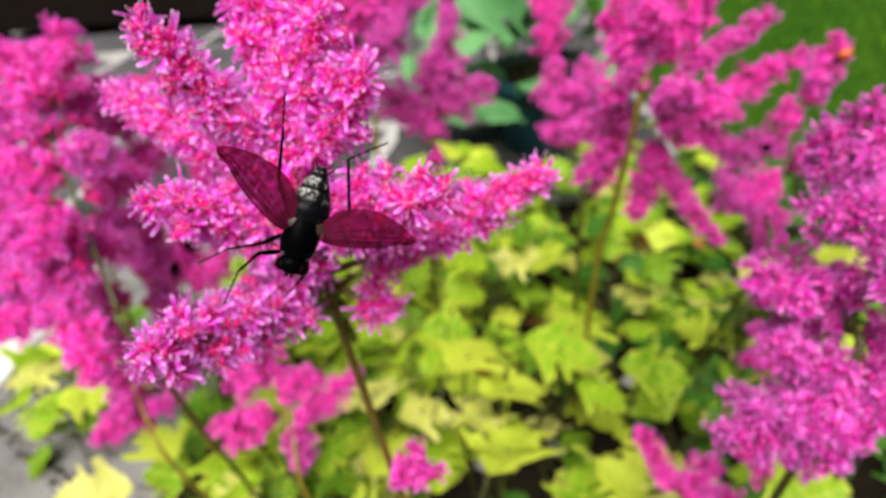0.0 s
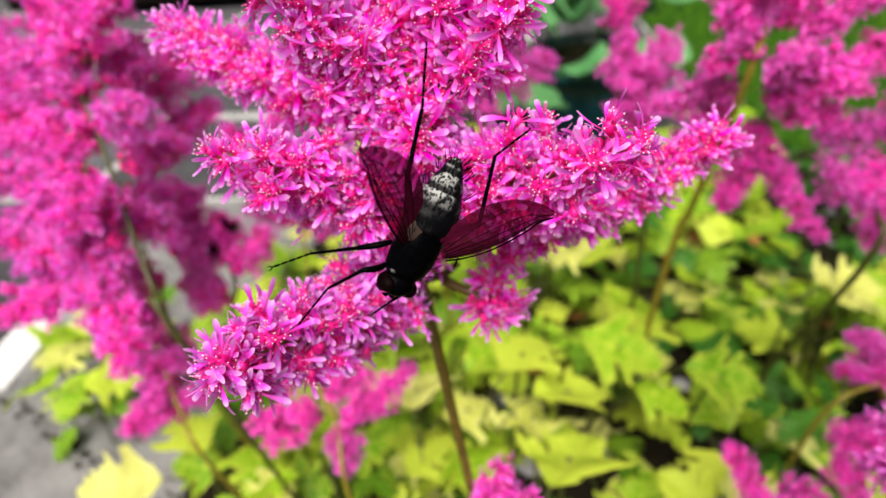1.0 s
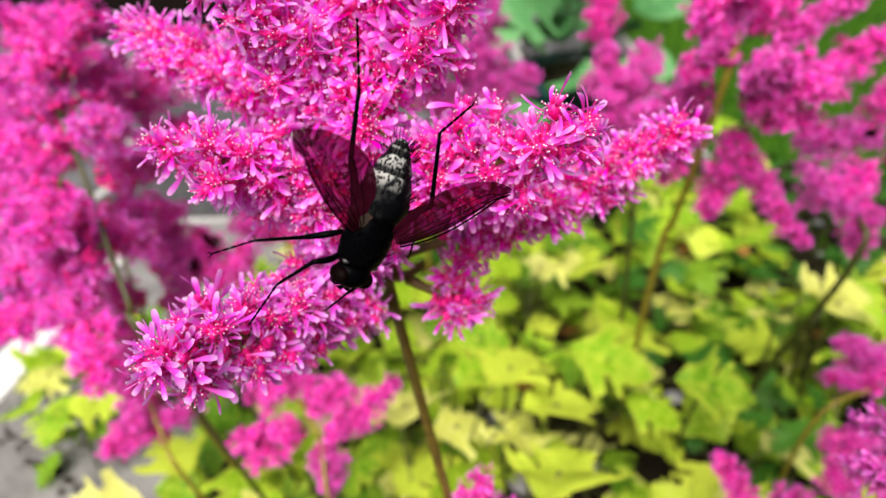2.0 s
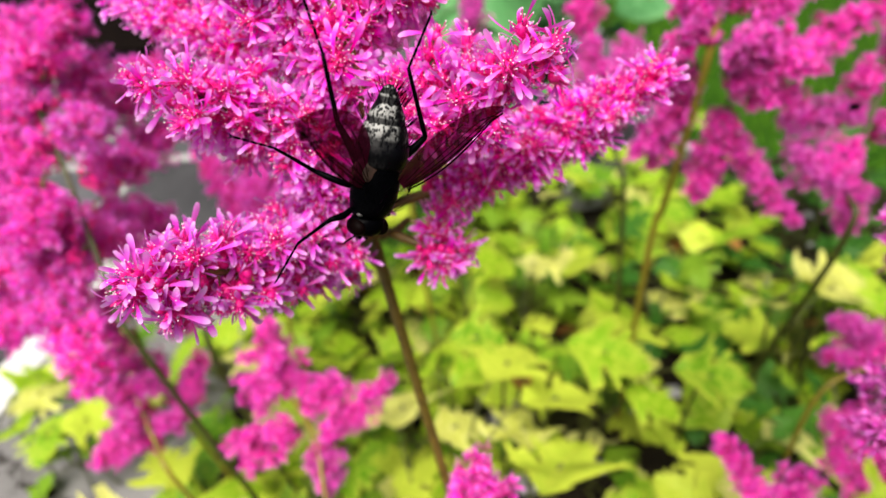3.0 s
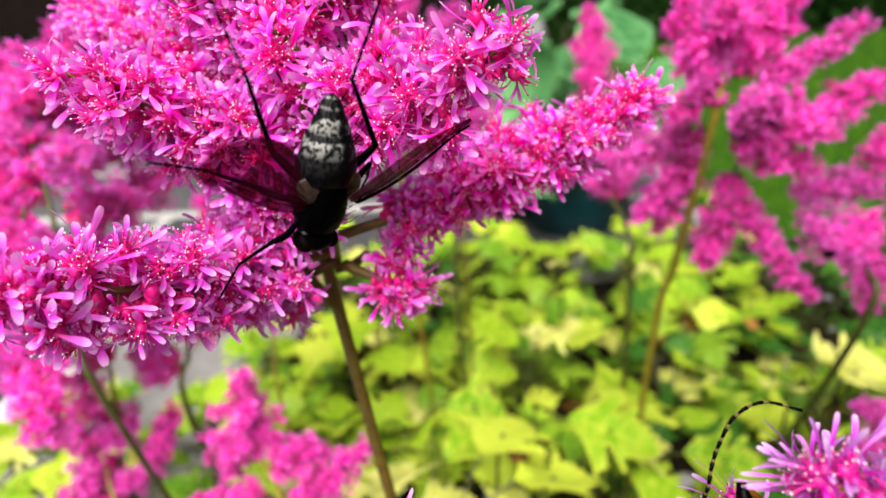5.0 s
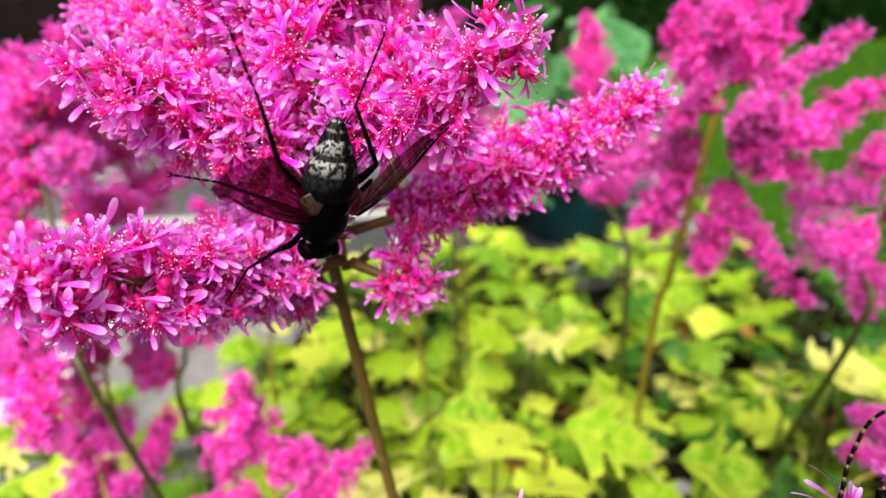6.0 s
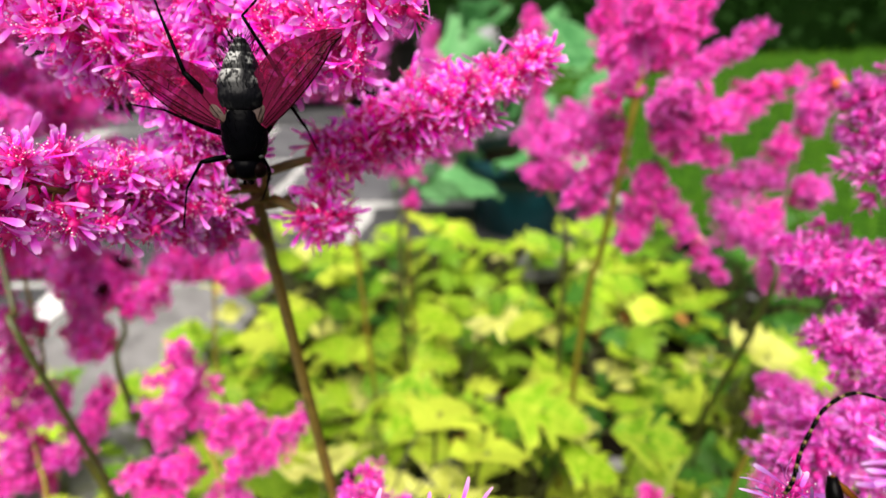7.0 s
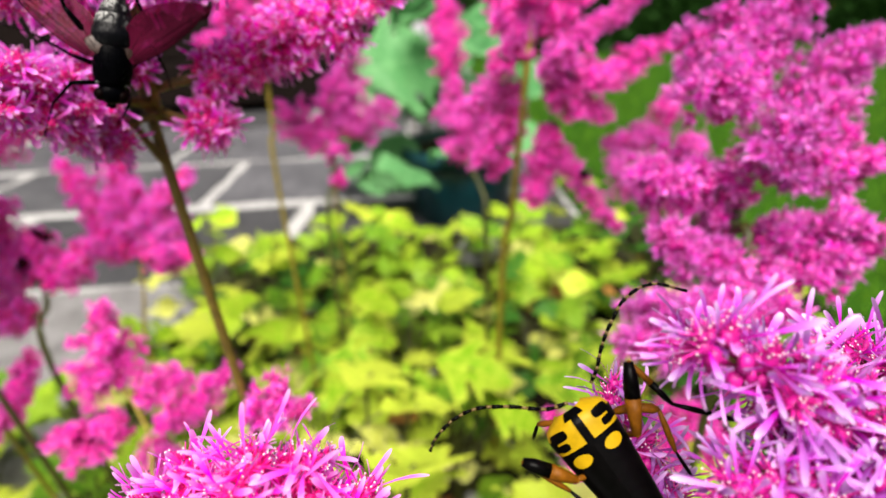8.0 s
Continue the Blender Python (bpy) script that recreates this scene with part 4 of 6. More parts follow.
# ---- larger single leaves that stand out of the bed ----
def single_leaf(x, y, z, size, rz, tilt, meshes):
    top = new("leafy_shoot")
    top.matrix_basis = Matrix.Translation((x, y, 0))
    r = random.Random(int(x * 9999) + int(y * 7777))
    tagged(top, "shoot with one pale yellow-green toothed leaf", "plant", "bed shoots")
    b = Builder()
    end = Matrix.Rotation(radians(rz), 3, "Z") @ Vector((-0.5 * size, 0, -0.5 * size))
    b.tube(bend([(0.2 * end.x, 0.2 * end.y, -0.004), (0.6 * end.x, 0.6 * end.y, 0.5 * z), (0.3 * end.x, 0.3 * end.y, z - 0.2 * size), (0, 0, z)], 4), 0.001, 0, 5, False)
    part("stalk", b, [STEM_GREEN], top)
    ob = new("leaf", meshes[r.randrange(len(meshes))])
    ob.parent = top
    ob.matrix_basis = pose(0, 0, z, r.uniform(-15, 15), tilt * -0.3, rz) @ Matrix.Translation((-0.45 * size, 0, 0)) @ Matrix.Scale(size, 4)
    return top


single_leaf(0.198, 0.280, 0.125, 0.046, 20, -25, YELLOW_LEAVES)
single_leaf(-0.065, 0.188, 0.120, 0.040, 95, -35, YELLOW_LEAVES)
single_leaf(-0.035, 0.182, 0.110, 0.032, 30, -20, YELLOW_LEAVES)
single_leaf(0.049, 0.213, 0.130, 0.046, -20, -15, LIME_LEAVES)
single_leaf(0.103, 0.203, 0.120, 0.040, -15, -10, LIME_LEAVES)
single_leaf(-0.000, 0.172, 0.120, 0.036, 100, -25, YELLOW_LEAVES)
single_leaf(0.156, 0.264, 0.120, 0.024, 80, -60, YELLOW_LEAVES)
single_leaf(0.016, 0.134, 0.140, 0.040, 60, -30, LIME_LEAVES)
single_leaf(-0.005, 0.188, 0.150, 0.040, 60, -30, LIME_LEAVES)
single_leaf(0.018, 0.172, 0.140, 0.040, 20, -35, LIME_LEAVES)
single_leaf(-0.050, 0.368, 0.130, 0.022, 85, -70, YELLOW_LEAVES)
single_leaf(0.037, 0.409, 0.130, 0.018, 85, -50, YELLOW_LEAVES)
single_leaf(0.190, 0.264, 0.130, 0.036, 40, -30, YELLOW_LEAVES)
single_leaf(-0.024, 0.242, 0.120, 0.036, 10, -20, LIME_LEAVES)
single_leaf(0.065, 0.263, 0.120, 0.040, 35, -15, LIME_LEAVES)
single_leaf(-0.372, 0.267, 0.075, 0.044, 100, -30, LIME_LEAVES)
single_leaf(-0.361, 0.222, 0.072, 0.042, 160, -20, LIME_LEAVES)
single_leaf(-0.325, 0.211, 0.070, 0.040, -80, -20, LIME_LEAVES)
single_leaf(-0.300, 0.222, 0.076, 0.036, 20, -25, LIME_LEAVES)
single_leaf(-0.345, 0.240, 0.084, 0.040, 60, -15, YELLOW_LEAVES)
single_leaf(-0.117, 0.454, 0.120, 0.028, 10, -20, LIME_LEAVES)

# ---- things at the back ----
TEAL = plain("teal_glazed_pot", (0.006, 0.045, 0.055), 0.3, 0.5, 40)
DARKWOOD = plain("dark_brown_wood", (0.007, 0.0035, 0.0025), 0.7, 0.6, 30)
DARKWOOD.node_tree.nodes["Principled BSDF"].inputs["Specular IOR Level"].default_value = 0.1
STONE = ground_material("pale_grey_stone", [(0.3, (0.16, 0.16, 0.17)), (0.7, (0.36, 0.36, 0.38))], 12, 0.8, 0.004)


def lathe(b, profile, slot=0, sides=28):
    n = len(profile)
    v = [(r * math.cos(2 * math.pi * k / sides), r * math.sin(2 * math.pi * k / sides), z) for r, z in profile for k in range(sides)]
    f = [(i * sides + k, i * sides + (k + 1) % sides, (i + 1) * sides + (k + 1) % sides, (i + 1) * sides + k) for i in range(n - 1) for k in range(sides)]
    b.add(v, f, slot)


def flower_pot(x, y):
    pot = new("flower_pot")
    pot.matrix_basis = Matrix.Translation((x, y, -0.004))
    tagged(pot, "dark teal glazed flower pot standing on paving", "pot")
    b = Builder()
    lathe(b, [(0.0, 0.0), (0.062, 0.0), (0.066, 0.006), (0.078, 0.06), (0.085, 0.11), (0.083, 0.112), (0.078, 0.11), (0.074, 0.095), (0.0, 0.095)])
    part("body", b, [TEAL], pot)
    b = Builder()
    lathe(b, [(0.086, 0.10), (0.093, 0.102), (0.094, 0.122), (0.090, 0.126), (0.082, 0.124), (0.080, 0.10)])
    part("rim", b, [TEAL], pot)
    b = Builder()
    lathe(b, [(0.079, 0.112), (0.04, 0.118), (0.0, 0.12)])
    part("soil", b, [SOIL], pot, "dark soil")
    return pot


flower_pot(0.085, 0.80)
leafy("broad_leaf_plant", "broad green leafy plant growing in the teal pot", "plant", 0.06, 0.80, 0.30, 20, 0.085, BROAD_LEAVES, 501, 0.12)
leafy("broad_leaf_plant", "broad green leafy plant behind the flower bed", "plant", 0.02, 0.93, 0.26, 16, 0.08, BROAD_LEAVES, 502, 0.11)


def broad_leaf(x, y, z, size, rx, ry, rz, kind):
    """One large leaf of the potted plant on its own stalk."""
    top = new("broad_leaf_shoot")
    top.matrix_basis = Matrix.Translation((x, y, 0))
    tagged(top, "large light green toothed leaf on a long stalk", "plant", "broad leaves")
    m = pose(0, 0, z, rx, ry, rz) @ Matrix.Translation((-0.45 * size, 0, 0)) @ Matrix.Scale(size, 4)
    foot = m @ Vector((-0.5, 0, -0.5))
    b = Builder()
    b.tube(bend([(foot.x, foot.y, 0.0), (foot.x * 1.1, foot.y, 0.5 * foot.z), foot], 4), 0.0016, 0, 6, False)
    part("stalk", b, [STEM_GREEN], top)
    ob = new("leaf", kind)
    ob.parent = top
    ob.matrix_basis = m
    return top


LOBED_BROAD = leaf_mesh(47, LEAF_BROAD, True, narrow=1.3)
broad_leaf(0.003, 0.74, 0.250, 0.115, 55, -15, 8, LOBED_BROAD)
broad_leaf(-0.010, 0.76, 0.105, 0.095, 60, 35, -10, BROAD_LEAVES[1])
broad_leaf(0.040, 0.80, 0.195, 0.100, 35, 20, 200, BROAD_LEAVES[2])


def hedge(name, x0, x1, y, depth, height, seed):
    r = random.Random(seed)
    v, f = [], []
    for i in range(9000):
        p = Vector((r.uniform(x0, x1), y + depth * (r.random() ** 2), r.uniform(0.0, 1.0)))
        p.z = height * p.z * (0.92 + 0.12 * noise.noise(Vector((p.x * 2, p.y, 0))))
        d, e = Vector((r.uniform(-1, 1), r.uniform(-1, 1), r.uniform(-1, 1))).normalized() * 0.045, Vector((r.uniform(-1, 1), r.uniform(-1, 1), r.uniform(-1, 1))).normalized() * 0.025
        o = len(v)
        v += [p - d, p + e, p + d, p - e]
        f.append((o, o + 1, o + 2, o + 3))
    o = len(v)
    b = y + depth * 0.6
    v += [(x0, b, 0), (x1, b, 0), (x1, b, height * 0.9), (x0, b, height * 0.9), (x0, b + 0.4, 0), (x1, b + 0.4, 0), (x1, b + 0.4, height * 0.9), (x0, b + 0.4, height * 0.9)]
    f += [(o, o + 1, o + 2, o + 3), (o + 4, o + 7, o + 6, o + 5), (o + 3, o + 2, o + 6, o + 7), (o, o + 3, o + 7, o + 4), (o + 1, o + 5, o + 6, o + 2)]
    # leaves and inner box share the leaf colour darkened for shade
    return tagged(new(name, mesh_of(name, v, f, [HEDGE])), "green clipped hedge closing the garden, its shade put into the leaf colour", "hedge", kind="stuff")


hedge("hedge", -3.6, 4.6, 3.0, 0.5, 1.5, 71)


def planter(x, y, w, d, h):
    box = new("wooden_planter")
    box.matrix_basis = Matrix.Translation((x, y, 0.004))
    tagged(box, "dark brown wooden planter box standing on the paving", "planter")

    def board(name, c, s):
        b = Builder()
        hx, hy, hz = s[0] / 2, s[1] / 2, s[2] / 2
        e = 0.004
        ring = lambda ix, iy, z: [(-ix, -iy, z), (ix, -iy, z), (ix, iy, z), (-ix, iy, z)]
        v = ring(hx - e, hy - e, -hz) + ring(hx, hy, -hz + e) + ring(hx, hy, hz - e) + ring(hx - e, hy - e, hz)
        f = [(3, 2, 1, 0), (12, 13, 14, 15)] + [(4 * i + k, 4 * i + (k + 1) % 4, 4 * i + 4 + (k + 1) % 4, 4 * i + 4 + k) for i in range(3) for k in range(4)]
        b.add([Vector(p) + Vector(c) for p in v], f)
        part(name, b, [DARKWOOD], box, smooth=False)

    n = 3
    for i in range(n):
        z = 0.03 + (i + 0.5) * (h - 0.03) / n
        t = (h - 0.03) / n - 0.006
        board("board", (0, -d / 2, z), (w, 0.02, t))
        board("board", (0, d / 2, z), (w, 0.02, t))
        board("board", (-w / 2 + 0.012, 0, z), (0.02, d - 0.024, t))
        board("board", (w / 2 - 0.012, 0, z), (0.02, d - 0.024, t))
    for sx in (-1, 1):
        for sy in (-1, 1):
            board("foot", (sx * (w / 2 - 0.04), sy * (d / 2 - 0.04), h / 2), (0.04, 0.04, h))
    b = Builder()
    b.add([(-w / 2 + 0.02, -d / 2 + 0.01, h - 0.03), (w / 2 - 0.02, -d / 2 + 0.01, h - 0.03), (w / 2 - 0.02, d / 2 - 0.01, h - 0.03), (-w / 2 + 0.02, d / 2 - 0.01, h - 0.03)], [(0, 1, 2, 3)])
    part("soil", b, [SOIL], box)
    return box


planter(-0.97, 2.06, 1.5, 0.5, 0.45)


def garden_stone(label, x, y, z, size, tall=0.55):
    b = Builder()
    b.ball((0, 0, 0), (size, size * 0.7, size * tall), 0, 12, 18)
    b.v = [tuple(Vector(p) * (1 + 0.35 * noise.noise(Vector(p) * 9 + Vector((3, 1, 2))))) for p in b.v]
    ob = new("garden_stone", b.mesh("garden_stone", [STONE]))
    ob.matrix_basis = pose(x, y, z, 0, 0, 25)
    return tagged(ob, label, "stone")


garden_stone("tall pale grey boulder standing beside the paving", 0.062, 2.10, 0.125, 0.058, 2.3)
garden_stone("grey rounded stone at the back edge of the bed", 0.098, 0.612, 0.018, 0.036, 0.7)

# ---- insects ----
def fly_materials():
    black, nt, b = material("black_fly_cuticle", 0.34)
    b.inputs["Specular IOR Level"].default_value = 0.015
    n = noise_tex(nt, 900, 5)
    nt.links.new(ramp(nt, n, [(0.35, (0.0006, 0.0006, 0.001)), (0.70, (0.001, 0.001, 0.0015)), (0.80, (0.045, 0.043, 0.042))]), b.inputs["Base Color"])
    bump(nt, b, n, 0.4, 0.0002)
    banded, nt, b = material("silver_banded_abdomen", 0.36)
    b.inputs["Specular IOR Level"].default_value = 0.06
    tc = nt.nodes.new("ShaderNodeTexCoord")
    sep = nt.nodes.new("ShaderNodeSeparateXYZ")
    nt.links.new(tc.outputs["Object"], sep.inputs[0])
    mr = nt.nodes.new("ShaderNodeMapRange")
    mr.inputs["From Min"].default_value, mr.inputs["From Max"].default_value = -0.0080, 0.0005
    nt.links.new(sep.outputs[1], mr.inputs["Value"])
    band = ramp(nt, mr.outputs[0], [(0.03, (0.02,) * 3), (0.055, (0.9,) * 3), (0.075, (0.03,) * 3), (0.12, (0.03,) * 3), (0.14, (0.6,) * 3), (0.165, (0.03,) * 3), (0.225, (0.04,) * 3), (0.24, (1.0,) * 3), (0.27, (0.8,) * 3), (0.36, (0.55,) * 3), (0.39, (0.05,) * 3), (0.44, (0.04,) * 3), (0.452, (1.0,) * 3), (0.475, (0.8,) * 3), (0.55, (0.5,) * 3), (0.62, (0.02,) * 3)])
    # a dark line along the back
    line = nt.nodes.new("ShaderNodeMapRange")
    line.inputs["From Min"].default_value, line.inputs["From Max"].default_value = -0.0013, 0.0003
    nt.links.new(sep.outputs[0], line.inputs["Value"])
    band = mix(nt, 1.0, band, ramp(nt, line.outputs[0], [(0.0, (1.0,) * 3), (0.28, (0.9,) * 3), (0.42, (0.10,) * 3), (0.62, (0.10,) * 3), (0.80, (1.0,) * 3)]), "MULTIPLY")
    vo = nt.nodes.new("ShaderNodeTexVoronoi")
    vo.inputs["Scale"].default_value = 3600
    squeeze = nt.nodes.new("ShaderNodeMapping")
    squeeze.inputs["Scale"].default_value = (1.0, 0.5, 1.0)
    nt.links.new(tc.outputs["Object"], squeeze.inputs["Vector"])
    nt.links.new(squeeze.outputs[0], vo.inputs["Vector"])
    dots = ramp(nt, vo.outputs["Distance"], [(0.32, (0.01,) * 3), (0.50, (1.0,) * 3)])
    patch = ramp(nt, noise_tex(nt, 520, 4), [(0.48, (0.02,) * 3), (0.57, (1.0,) * 3)])
    c = mix(nt, 1.0, mix(nt, 1.0, band, dots, "MULTIPLY"), patch, "MULTIPLY")
    c = mix(nt, 1.0, c, (0.38, 0.38, 0.37), "MULTIPLY")
    nt.links.new(mix(nt, 1.0, c, (0.002, 0.002, 0.003), "ADD"), b.inputs["Base Color"])
    bump(nt, b, vo.outputs["Distance"], 0.4, 0.00008)
    eye = plain("dark_red_eye", (0.003, 0.001, 0.001), 0.5, 0.5, 3000)
    eye.node_tree.nodes["Principled BSDF"].inputs["Specular IOR Level"].default_value = 0.02
    silver = plain("silver_face", (0.05, 0.05, 0.05), 0.5, 0.6, 1500)
    scale = plain("brown_wing_scale", (0.050, 0.024, 0.018), 0.5, 0.5, 1200)
    wing, nt, b = material("smoky_wing", 0.25)
    b.inputs["Base Color"].default_value = (0.085, 0.005, 0.024, 1)
    b.inputs["Specular IOR Level"].default_value = 0.05
    t = nt.nodes.new("ShaderNodeBsdfTransparent")
    t.inputs[0].default_value = (0.38, 0.11, 0.23, 1)
    m = nt.nodes.new("ShaderNodeMixShader")
    mr = nt.nodes.new("ShaderNodeMapRange")
    mr.inputs["To Min"].default_value, mr.inputs["To Max"].default_value = 0.30, 0.54
    nt.links.new(noise_tex(nt, 300, 3), mr.inputs["Value"])
    along, across = uv_along(nt)
    thick = mix(nt, 1.0, ramp(nt, along, [(0.0, (0.55,) * 3), (0.22, (0.30,) * 3), (0.5, (0.0,) * 3)]), mr.outputs[0], "ADD")
    nt.links.new(thick, m.inputs[0])
    nt.links.new(t.outputs[0], m.inputs[1])
    nt.links.new(b.outputs[0], m.inputs[2])
    nt.links.new(m.outputs[0], nt.nodes["Material Output"].inputs[0])
    return black, banded, eye, silver, scale, wing


FLY_BLACK, FLY_BANDED, FLY_EYE, FLY_SILVER, FLY_SCALE, FLY_WING = fly_materials()
FLY_DUST = plain("grey_dusted_cuticle", (0.10, 0.10, 0.10), 0.5, 0.98, 700)
FLY_DUST.node_tree.nodes["Principled BSDF"].inputs["Specular IOR Level"].default_value = 0.05
VEIN = plain("wing_vein", (0.006, 0.002, 0.002), 0.8)
VEIN.node_tree.nodes["Principled BSDF"].inputs["Specular IOR Level"].default_value = 0.0


def body_of(b, stations, slot=0, sides=20):
    """A rounded body along y: stations of (y, half width, half height, middle height)."""
    v, f = [], []
    for y, w, h, z in stations:
        for k in range(sides):
            a = 2 * math.pi * k / sides
            v.append((w * math.cos(a), y, z + h * math.sin(a)))
    n = len(stations)
    for i in range(n - 1):
        for k in range(sides):
            f.append((i * sides + k, (i + 1) * sides + k, (i + 1) * sides + (k + 1) % sides, i * sides + (k + 1) % sides))
    f += [tuple(range(sides)), tuple(range((n - 1) * sides, n * sides))[::-1]]
    b.add(v, f, slot)


def hairs(b, spots, length, thick, r, slot=0):
    for p, d in spots:
        d = (Vector(d) + Vector((r.uniform(-0.3, 0.3), r.uniform(-0.5, 0.1), r.uniform(-0.3, 0.3)))).normalized()
        n = length * r.uniform(0.6, 1.2)
        p = Vector(p)
        b.tube([p, p + d * n * 0.5 + Vector((0, -0.06 * n, 0)), p + d * n + Vector((0, -0.25 * n, 0))], [thick, thick * 0.7, thick * 0.2], slot, 3, False)


def wing_mesh(side):
    """A wing along +x, its front edge toward side * y, with veins as fine tubes."""
    n, length = 16, 0.0130
    b = Builder()
    v, f = [], []
    lead = lambda t: 0.0009 * math.sin(math.pi * min(1, t * 1.15)) ** 0.6 if t < 0.87 else 0.0009 * math.sqrt(max(0, (1 - t) / 0.13)) * 0.75
    trail = lambda t: -0.0044 * (math.sin(math.pi * (0.08 + 0.92 * t) ** 0.85) ** 0.7)
    for i in range(n + 1):
        t = i / n
        hi, lo = lead(t), min(trail(t), lead(t) - 0.0002)
        for k in range(5):
            y = hi + (lo - hi) * k / 4
            v.append((length * t, side * y, 0.00025 * math.sin(5 * t) + 0.0002 * math.sin(k * 2.2)))
    for i in range(n):
        for k in range(4):
            o = 5 * i + k
            f.append((o, o + 5, o + 6, o + 1))
    b.add(v, f, 0, [(k / 4, i / n) for i in range(n + 1) for k in range(5)])
    veins = []

    def vein(points, thick):
        one = Builder()
        one.tube(points, thick, 0, 4, False)
        veins.append(one)

    at = lambda t, q: Vector((length * t, side * (lead(t) + (trail(t) - lead(t)) * q), 0.0003 + 0.00025 * math.sin(5 * t)))
    for q0, q1, t1, thick in ((0.0, 0.0, 0.97, 0.00009), (0.12, 0.10, 0.75, 0.00006), (0.2, 0.12, 0.95, 0.00005), (0.28, 0.30, 0.98, 0.00005), (0.38, 0.52, 0.80, 0.00004), (0.50, 0.80, 0.62, 0.00004)):
        vein([at(0.02 + (t1 - 0.02) * k / 8, q0 + (q1 - q0) * k / 8) for k in range(9)], thick)
    vein([at(0.52, 0.28), at(0.54, 0.44)], 0.00004)
    vein([at(0.72, 0.29), at(0.78, 0.10)], 0.00004)
    vein([at(0.76, 0.50), at(0.84, 0.40), at(0.93, 0.12)], 0.00004)
    return b, veins


def leg_mesh(knee, ankle, foot, thick):
    """A leg from its hip at the origin: thigh, shin, five-part foot and spines."""
    b, k, ankle, e = Builder(), Vector(knee), Vector(ankle), Vector(foot)
    b.tube(bend([(0, 0, 0), k * 0.5 + Vector((0, 0, 0.0005)), k], 3), [thick * (0.8 + 0.35 * math.sin(math.pi * i / 6)) for i in range(7)], 0, 7)
    b.tube(bend([k, k.lerp(ankle, 0.5), ankle], 3), [thick * (0.72 - 0.04 * i) for i in range(7)], 0, 6)
    b.ball(k, (thick * 0.7,) * 3, 0, 5, 6)
    for i in range(5):
        p, q = ankle.lerp(e, i / 5), ankle.lerp(e, (i + 0.92) / 5)
        b.tube([p, p.lerp(q, 0.7), q], [thick * 0.32, thick * 0.42, thick * 0.25], 0, 5)
    d = (e - ankle).normalized()
    o = d.orthogonal().normalized()
    for s in (-1, 1):
        b.tube([e, e + d * 0.0003 + o * s * 0.00025, e + d * 0.0005 + o * s * 0.0002], [thick * 0.25, thick * 0.2, thick * 0.05], 0, 4)
    r = random.Random(int(abs(foot[1]) * 1e6))
    hairs(b, [(k.lerp(ankle, r.random()), Vector((r.uniform(-1, 1), r.uniform(-1, 1), r.uniform(-1, 1)))) for i in range(22)], 0.0007, 0.00004, r)
    return b


# hip, knee, ankle and foot of each leg, and where the foot stood before the fly shifted
LEGS = {
    "right_front": ((1.5, 4.6, -1.2), (4.6, 5.3, 0.2), (6.7, 8.2, -1.5), (7.7, 12.5, -3.0), (7.2, 14.3, -3.0)),
    "right_middle": ((1.9, 2.4, -1.4), (4.9, 1.5, -3.2), (9.0, -0.4, -3.6), (12.6, -1.0, -4.5), (8.6, 7.4, -3.5)),
    "right_hind": ((1.6, 0.4, -1.2), (5.5, -3.8, 1.0), (7.5, -9.4, 0.5), (9.4, -14.4, -1.5), (5.9, -11.5, -1.5)),
    "left_hind": ((-1.6, 0.4, -1.2), (-4.3, -3.4, 1.0), (-0.6, -9.5, 1.5), (-4.3, -14.6, -1.5), (-7.3, -13.4, -1.5)),
    "left_middle": ((-1.9, 2.4, -1.4), (-4.6, -1.2, 0.2), (-6.4, 1.6, -2.2), (-7.3, 3.7, -4.0), (-8.2, 3.0, -3.2)),
    "left_front": ((-1.4, 4.6, -1.2), (-2.2, 6.4, -1.6), (-1.6, 8.0, -3.6), (-0.8, 9.6, -5.0), (-0.8, 10.4, -3.0)),
}


